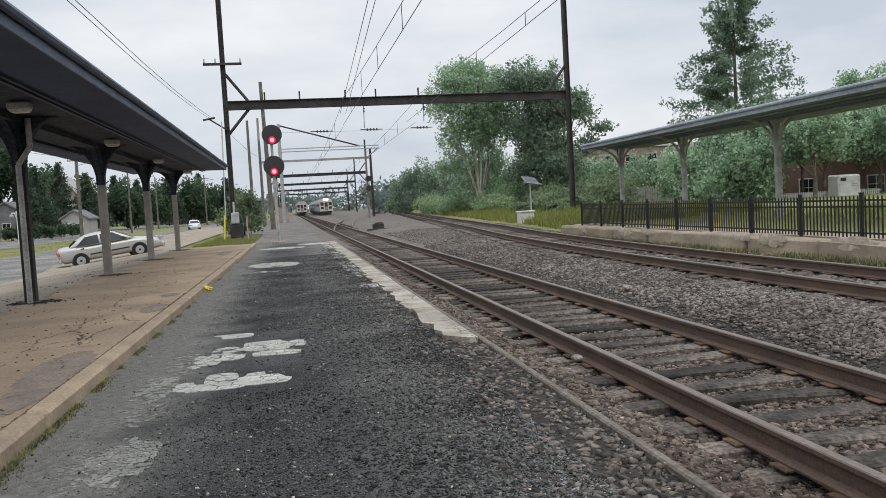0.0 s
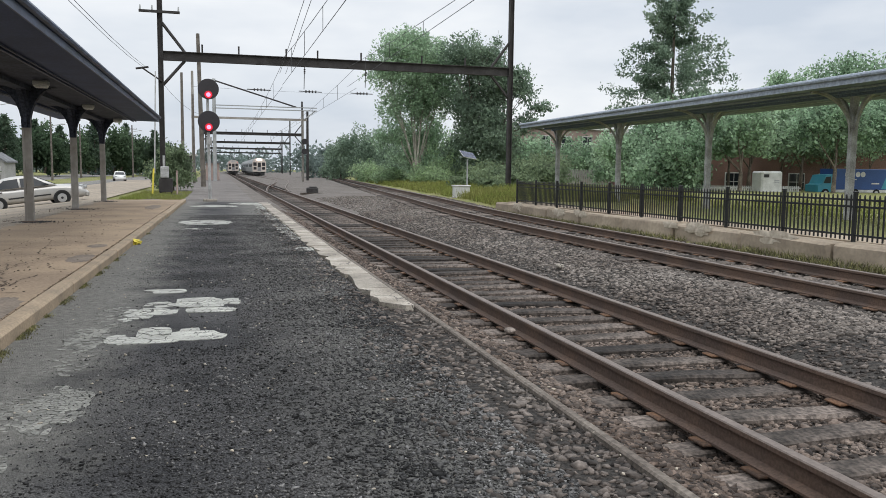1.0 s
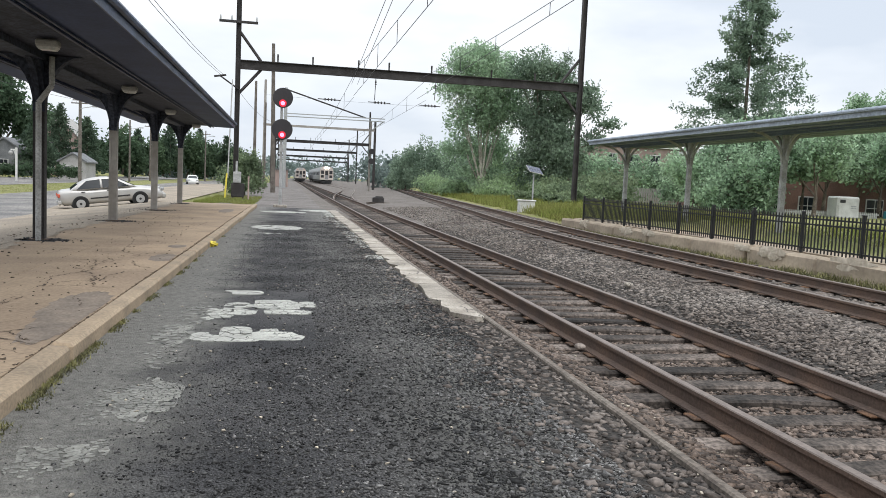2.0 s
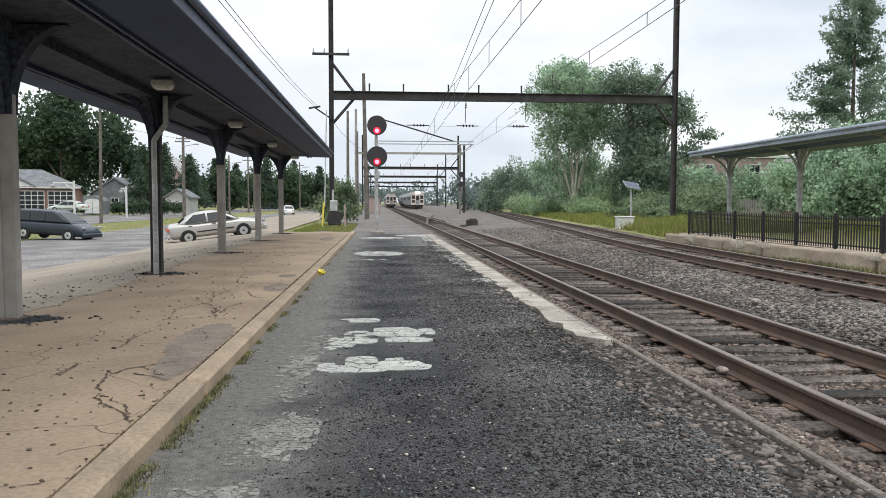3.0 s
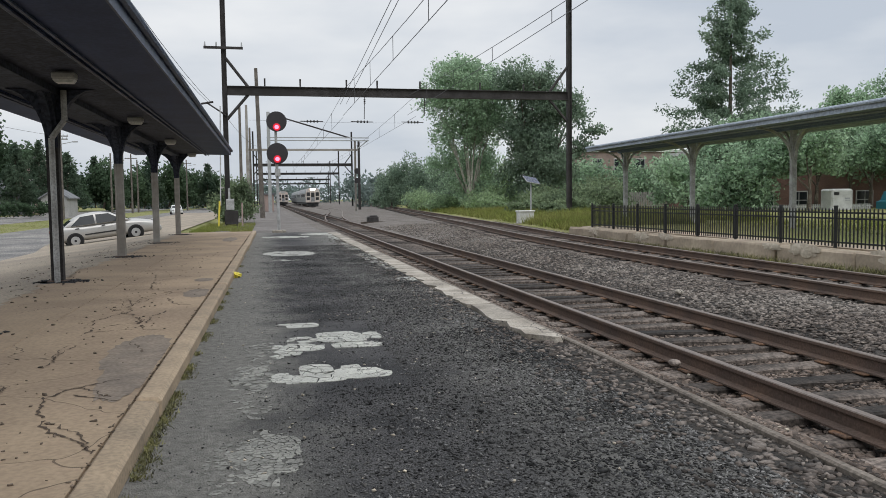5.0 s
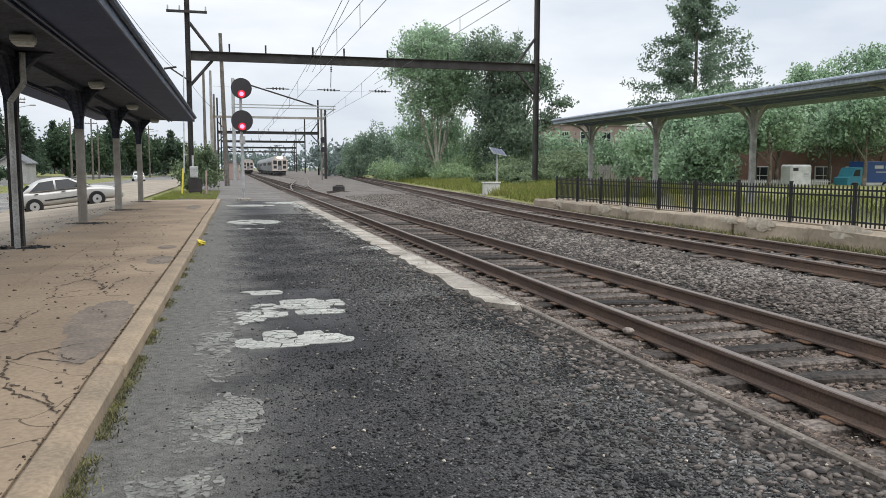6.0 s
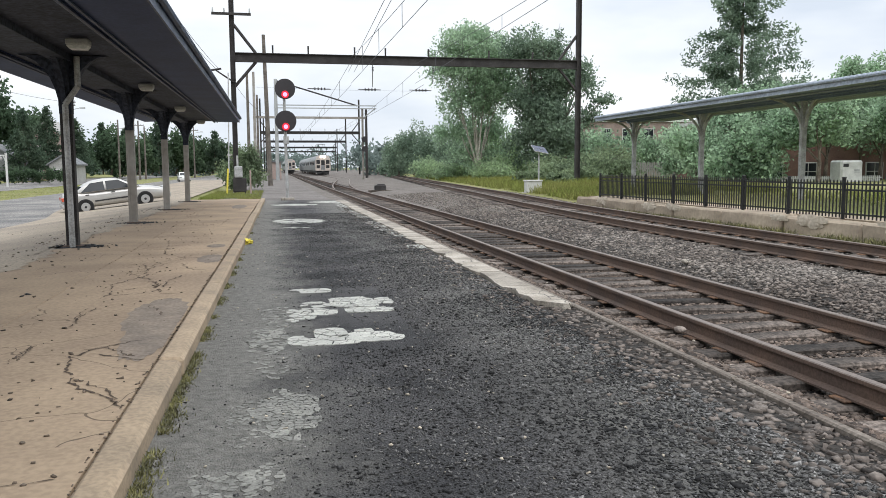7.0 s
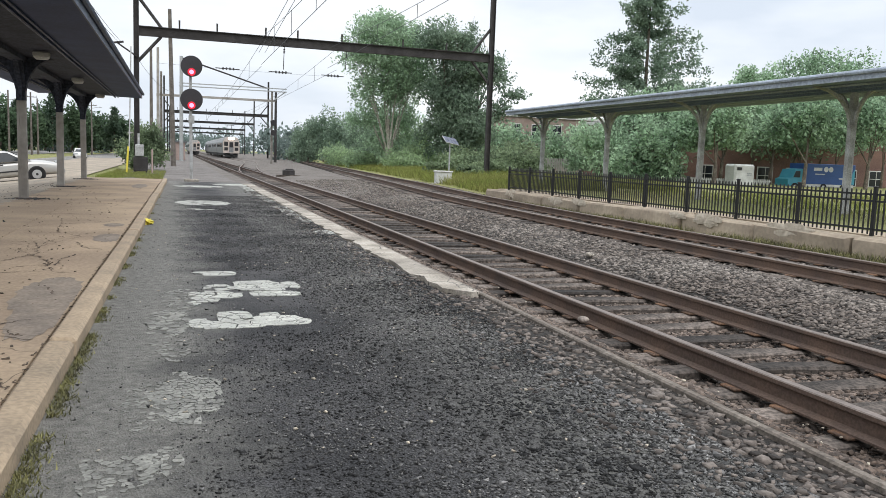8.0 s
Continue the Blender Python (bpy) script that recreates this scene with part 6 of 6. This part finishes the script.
def train(label, n, lit):
    t = thing("commuter_train", label, "train")
    for i in range(n):
        b = coach(t, 25.6 * i, i == 0)
    for x in (-0.28, 0.28):
        part("headlight", rod(B(), (x, -0.22, 3.72), (x, -0.1, 3.72), 0.24, n=14), M_HOT if lit else M_GALV, t, "lit headlight" if lit else "unlit headlight")
    for x in (-1.1, 1.1):
        part("marker_lamp", rod(B(), (x, -0.2, 3.45), (x, -0.1, 3.45), 0.09, n=10), M_REDHALO if not lit else M_GALV, t)
    for y in (6, 57):
        for s in (-1, 1):
            part("pantograph_arm", rod(rod(B(), (s * 0.5, y, 4.05), (s * 0.5, y + 1.2, 5.3), 0.05, n=6), (s * 0.5, y + 1.2, 5.3), (s * 0.4, y, 6.35), 0.04, n=6), M_STEEL, t)
        part("pantograph_bow", rod(B(), (-0.9, y, 6.38), (0.9, y, 6.38), 0.05, n=6), M_STEEL, t)
    return t


coming = train("silver commuter train approaching with bright headlights", 4, True)
waiting = train("silver commuter train standing on the straight track", 3, False)
waiting.matrix_basis = pose(3.75, 238, -0.05)


# ---- poles and signs beside the road ----
def pole(label, x, y, h, r=0.15, arms=(), lean=0.0, material=M_WOOD, lamp=False):
    z = float(land(x)) - 0.1
    p = thing("utility_pole", label, "utility pole", pose(x, y, z, 0, lean, 0))
    part("shaft", rod(B(), (0, 0, 0), (0, 0, h), r, r * 0.65, 10), material, p)
    for dz, w in arms:
        a = part("crossarm", box(B(), (0, -0.12, h - dz), (w, 0.1, 0.12)), M_WOOD, p)
        for k in (-0.45, -0.2, 0.2, 0.45):
            part("insulator", rod(B(), (k * w, -0.12, h - dz + 0.06), (k * w, -0.12, h - dz + 0.25), 0.04, 0.03, 6), M_GALV, a)
    if lamp:
        part("lamp_arm", rod(B(), (0, 0, h - 1.4), (1.5, -0.3, h - 1.1), 0.04, n=6), M_GALV, p)
        part("lamp_head", box(B(), (1.7, -0.3, h - 1.1), (0.6, 0.25, 0.16), None, 0.04), M_GALV, p)
    return p


pole("tall weathered wooden pole beside the yard", -1.32, 69, 12.6, 0.22, lean=-1.2)
pole("grey wooden pole behind the yard", -3.2, 76, 10.2, 0.17)
pole("short grey post behind the yard", -2.5, 84, 9.0, 0.15)
pole("wooden pole on the grass verge", -25.7, 75.2, 12.2, 0.16, lean=0.6)
pole("wooden pole with sign and lamp arm", -24.0, 99.3, 10.2, 0.16, ((0.8, 1.8),), lamp=True)
pole("second wooden pole beside the road", -25.0, 104, 11.0, 0.16, ((0.9, 1.8),))
pole("wooden pole before the distant trees", -23.9, 129, 9.5, 0.16, lamp=True)
pole("wooden pole before the distant trees", -24.1, 149, 10.5, 0.18, ((0.8, 2.0),))
pole("wooden pole before the distant trees", -24.6, 159, 10.0, 0.18)
pole("wooden pole far along the road", -17.6, 179, 11, 0.18, ((0.8, 2.0),), lamp=True)
pole("wooden pole with crossarm behind the solar post", -30.2, 66, 11.8, 0.17, ((0.5, 2.4),), lean=-6)
f = pole("grey pole with floodlights beside the lot", -38.0, 58.8, 11.6, 0.15, material=M_POSTR)
for x in (-0.4, 0.9):
    part("floodlight", box(B(), (x, -0.2, 9.3), (0.5, 0.4, 0.5), (20, 0, 20), 0.05), M_GALV, f)
q = thing("solar_post", "dark post carrying a tilted solar panel", "solar lamp", pose(-26.1, 57.2, -0.6))
part("post", rod(B(), (0, 0, 0), (0, 0, 5.75), 0.15, 0.14, 10), M_STEEL, q)
part("solar_panel", box(B(), (-0.45, 0, 5.95), (1.7, 1.0, 0.06), (34, 6, 0), 0.01), M_ROOFT, q)
for label, x, y, h, arm in (("white gallows lamp post with one arm", -34.9, 93.9, 4.2, (-2.3,)), ("white lamp post with a globe", -30.1, 97.1, 3.8, (-0.6,)), ("white double-armed sign post", -54.1, 93.2, 4.6, (-2.0, 2.0))):
    z = float(land(x)) - 0.05
    g = thing("lamp_post", label, "lamp post", pose(x, y, z))
    part("post", box(B(), (0, 0, h / 2), (0.2, 0.2, h), None, 0.02), M_WHITE, g)
    for a in arm:
        part("arm", box(B(), (a / 2, 0, h - 0.25), (abs(a), 0.12, 0.16), None, 0.02), M_WHITE, g)
        part("brace", rod(B(), (0, 0, h - 1.1), (a * 0.45, 0, h - 0.3), 0.06, n=6), M_WHITE, g)
        bm = B()
        bmesh.ops.create_uvsphere(bm, u_segments=12, v_segments=8, radius=0.24, matrix=Matrix.Translation((a, 0, h - 0.6)))
        part("globe", bm, M_LAMP, g)


# ---- buildings ----
def windows(house, wall_y, spots, frame_m=M_WHITE, normal=-1):
    """Framed windows on a wall that faces along y."""
    for x, z, w, h in spots:
        f = part("window", box(B(), (x, wall_y + normal * 0.03, z), (w + 0.16, 0.08, h + 0.16), None, 0.01), frame_m, house)
        part("pane", box(B(), (x, wall_y + normal * 0.062, z), (w, 0.03, h)), M_GLASS, f)
        part("mullion", box(B(), (x, wall_y + normal * 0.085, z), (0.05, 0.02, h)), frame_m, f)
        part("mullion", box(B(), (x, wall_y + normal * 0.0875, z), (w, 0.02, 0.05)), frame_m, f)


def hip(x0, x1, y0, y1, z0, z1, over=0.5):
    bm = B()
    d = (y1 - y0) / 2 + over
    low = [bm.verts.new(p) for p in ((x0 - over, y0 - over, z0), (x1 + over, y0 - over, z0), (x1 + over, y1 + over, z0), (x0 - over, y1 + over, z0))]
    top = [bm.verts.new((x0 - over + d, (y0 + y1) / 2, z1)), bm.verts.new((x1 + over - d, (y0 + y1) / 2, z1))]
    for f in ((low[0], low[1], top[1], top[0]), (low[1], low[2], top[1]), (low[2], low[3], top[0], top[1]), (low[3], low[0], top[0]), tuple(low[::-1])):
        bm.faces.new(f)
    return bm


def gable(x0, x1, y0, y1, z0, z1, over=0.3):
    xm = (x0 + x1) / 2
    return prism(B(), [(x0 - over, z0 - 0.15), (xm, z1), (x1 + over, z0 - 0.15), (x1 + over, z0 + 0.05), (xm, z1 + 0.22), (x0 - over, z0 + 0.05)], y0 - over, y1 + over)


h = thing("garage_building", "low white and brick garage with grey hipped roof and cupola", "garage", pose(-50.7, 112.0, 0.3, 0, 0, 17))
part("brick_wall", box(B(), (-0.7, 5, 1.5), (19.8, 10, 3.2)), M_BRICK, h)
part("white_front", box(B(), (-6.2, -0.12, 1.62), (7.4, 0.2, 3.0)), M_WHITE, h)
part("eave_band", box(B(), (-0.7, -0.2, 3.12), (20.4, 0.5, 0.3)), M_WHITE, h)
part("roof", hip(-10.6, 9.2, 0, 10, 3.2, 5.7), M_SHINGLE, h)
part("gable_front", prism(B(), [(-3.6, 3.2), (0.0, 5.3), (3.6, 3.2)], -0.35, 1.0), M_WHITE, h)
part("gable_roof", gable(-3.6, 3.6, -0.2, 4.2, 3.2, 5.3, 0.35), M_SHINGLE, h)
c = part("cupola", box(B(), (-0.9, 2.5, 6.2), (1.6, 1.6, 2.0)), M_WHITE, h)
part("cupola_roof", hip(-1.7, -0.1, 1.7, 3.3, 7.2, 7.7, 0.25), M_SHINGLE, c)
part("chimney", box(B(), (-5.4, 6, 5.3), (0.9, 0.6, 1.2)), M_WHITE, h)
windows(h, -0.22, [(-9.3, 1.75, 0.8, 1.2), (-8.1, 1.75, 0.9, 1.2), (-6.95, 1.75, 0.9, 1.2), (-4.3, 1.75, 0.8, 1.2), (-3.2, 1.75, 0.8, 1.2)])
part("door", box(B(), (-5.5, -0.25, 1.2), (1.1, 0.1, 2.3), None, 0.02), M_GLASS, h)
part("porch_hood", prism(B(), [(-6.3, 2.6), (-5.5, 3.2), (-4.6, 2.6)], -1.1, -0.2), M_SHINGLE, h)
for x in (-0.2, 3.3, 6.9):
    d = part("garage_door", box(B(), (x, -0.06, 1.35), (3.2, 0.12, 2.6)), M_WHITE, h)
    for i in range(4):
        for j in range(4):
            part("door_pane", box(B(), (x - 1.17 + 0.78 * i, -0.13, 0.42 + 0.62 * j), (0.68, 0.03, 0.52)), M_GLASS, d)
part("sign", box(B(), (0.2, -0.42, 3.7), (1.8, 0.06, 0.4)), M_TRIM, h)
part("sign", box(B(), (0.1, -0.42, 4.4), (1.2, 0.06, 0.3)), M_PINK, h)


def house(label, x, y, w, d, eave, ridge, wall_m, roof_m, wins, front=None):
    z = float(land(x)) - 0.1
    t = thing("house", label, "house", pose(x, y, z))
    part("wall", box(B(), (0, d / 2, eave / 2), (w, d, eave)), wall_m, t)
    part("gable_wall", prism(B(), [(-w / 2, eave), (0, ridge), (w / 2, eave)], 0.0, d), wall_m, t)
    part("roof", gable(-w / 2, w / 2, 0, d, eave, ridge), roof_m, t)
    windows(t, 0, wins)
    return t


house("small white house with a steep gable behind the trees", -70, 117, 9.5, 9, 3.2, 6.4, M_SIDING, M_SHINGLE, [(-2.5, 1.6, 1.0, 1.3), (2.2, 1.6, 1.0, 1.3), (0, 4.2, 0.9, 1.1)])
house("low grey house behind the shed", -40.0, 124, 6.5, 8, 3.0, 5.2, M_SHINGLE, M_SHINGLE, [(0, 1.6, 1.0, 1.2)])
house("tall faded pink house with pale gables", -37.0, 141, 6.0, 8, 6.2, 9.6, M_PINK, M_SIDING, [(-1.3, 2.0, 0.9, 1.5), (1.3, 2.0, 0.9, 1.5), (-1.3, 4.8, 0.9, 1.5), (1.3, 4.8, 0.9, 1.5), (0, 7.2, 0.8, 1.1)])
house("low white house beside the road", -29.6, 119, 3.4, 6, 2.7, 3.8, M_SIDING, M_SHINGLE, [(-0.7, 1.5, 0.7, 1.0), (0.8, 1.5, 0.7, 1.0)])
sh = thing("shed", "small grey shed with arched roof and white double doors", "shed", pose(-36.7, 104.9, -0.15))
part("body", prism(B(), [(-1.25, 0), (-1.25, 1.7), (-0.9, 2.15), (0, 2.4), (0.9, 2.15), (1.25, 1.7), (1.25, 0)], 0, 2.5), M_SHINGLE, sh)
for s_ in (-1, 1):
    part("door", prism(B(), [(s_ * 0.03, 0.1), (s_ * 0.95, 0.1), (s_ * 0.95, 1.65), (s_ * 0.6, 1.9), (s_ * 0.03, 2.0)], -0.06, 0.01), M_WHITE, sh)
tree("hedge", "long dark clipped hedge behind the verge", [(-34.5 + 1.3 * i, 108 + 0.9 * i, 0.7, 1.0, 0.9) for i in range(6)], 9000, 0.13, M_LEAFL, M_BARK, (-32, 109, -0.3), 0.06, False, "hedge")
for x, y in ((-50.5, 96), (-53.0, 95.5)):
    tree("shrub", "small clipped shrub on the garage lawn", [(x, y, 0.9, 0.9, 0.6)], 1500, 0.12, M_LEAFD, M_BARK, (x, y, 0.1), 0.04, False, "shrub")

br = thing("brick_building", "long red brick building with white-framed windows", "building", pose(58.0, 57, -0.1))
part("wall", box(B(), (0, 6, 2.6), (44, 12, 5.2)), M_BRICK, br)
part("parapet", box(B(), (0, 6, 5.3), (44.4, 12.4, 0.3)), M_WHITE, br)
windows(br, 0, [(-20.0 + 3.1 * i, z, 1.5, 1.35) for i in range(14) for z in (1.05,)])
gr = thing("school_building", "brick far building with dark windows behind trees", "building", pose(52, 98, 0.1))
part("wall", box(B(), (0, 6, 3.6), (26, 12, 7.2)), M_DULLBRICK, gr)
part("parapet", box(B(), (0, 6, 7.3), (26.4, 12.4, 0.3)), M_WHITE, gr)
windows(gr, 0, [(-10.5 + 3.0 * i, z, 1.3, 1.8) for i in range(8) for z in (2.0, 5.3)])
bo = thing("white_kiosk", "small white box kiosk behind the lawn", "kiosk", pose(36.8, 47.2, 0.05))
part("body", box(B(), (0, 0, 0.9), (1.7, 1.2, 1.65), None, 0.12), M_WHITE, bo)
part("vent", box(B(), (-0.5, -0.61, 1.4), (0.4, 0.03, 0.22)), M_TRIM, bo)
part("text_bar", box(B(), (0.35, -0.61, 1.08), (0.4, 0.02, 0.1)), M_GALV, bo)
part("text_bar", box(B(), (0.35, -0.61, 0.95), (0.4, 0.02, 0.06)), M_GALV, bo)
wf = thing("white_fence", "low white picket fence behind the lawn", "fence")
for z in (0.3, 0.6):
    part("rail", box(B(), (35.0, 47.9, z), (10.4, 0.06, 0.08)), M_WHITE, wf)
picket = mesh_of(box(B(), (0, 0, 0.36), (0.09, 0.04, 0.72)), "picket", M_WHITE)
for i in range(64):
    part("picket", picket, None, wf, m=pose(29.9 + 0.16 * i, 47.85, 0.02))
pf = thing("board_fence", "weathered pale board fence in the brush", "fence")
for z in (0.5, 1.4):
    part("rail", box(B(), (32.5, 70.06, z), (11.0, 0.06, 0.1)), M_SIDING, pf)
board = mesh_of(prism(B(), [(-0.08, 0.1), (0.08, 0.1), (0.08, 1.75), (0, 1.85), (-0.08, 1.75)], -0.015, 0.015), "board", M_SIDING)
for i in range(46):
    part("board", board, None, pf, m=pose(27.1 + 0.24 * i, 70, 0))
wb = thing("shelter", "low far shelter with a pale flat roof", "shelter", pose(-5.6, 128, -0.1))
part("roof", box(B(), (0, 0, 3.6), (4.6, 4.0, 0.25)), M_SIDING, wb)
part("wall", box(B(), (0, 1.0, 1.74), (4.0, 2.0, 3.46)), M_SHINGLE, wb)
rc = thing("relay_case", "low faded pink hut beside the far yard", "hut", pose(-0.9, 108, 0))
part("wall", box(B(), (0, 0, 1.1), (1.7, 3.0, 2.2)), M_PINK, rc)
part("roof", box(B(), (0, 0, 2.3), (2.1, 3.4, 0.2)), M_SHINGLE, rc)


def motions():
    walk(coming, [(0.0, pose(8.7, 190, -0.05)), (2.0, pose(8.7, 184, -0.05)), (4.5, pose(8.7, 175.5, -0.05)), (6.5, pose(8.7, 165, -0.05)), (8.0, pose(8.7, 156.5, -0.05))])


motions()
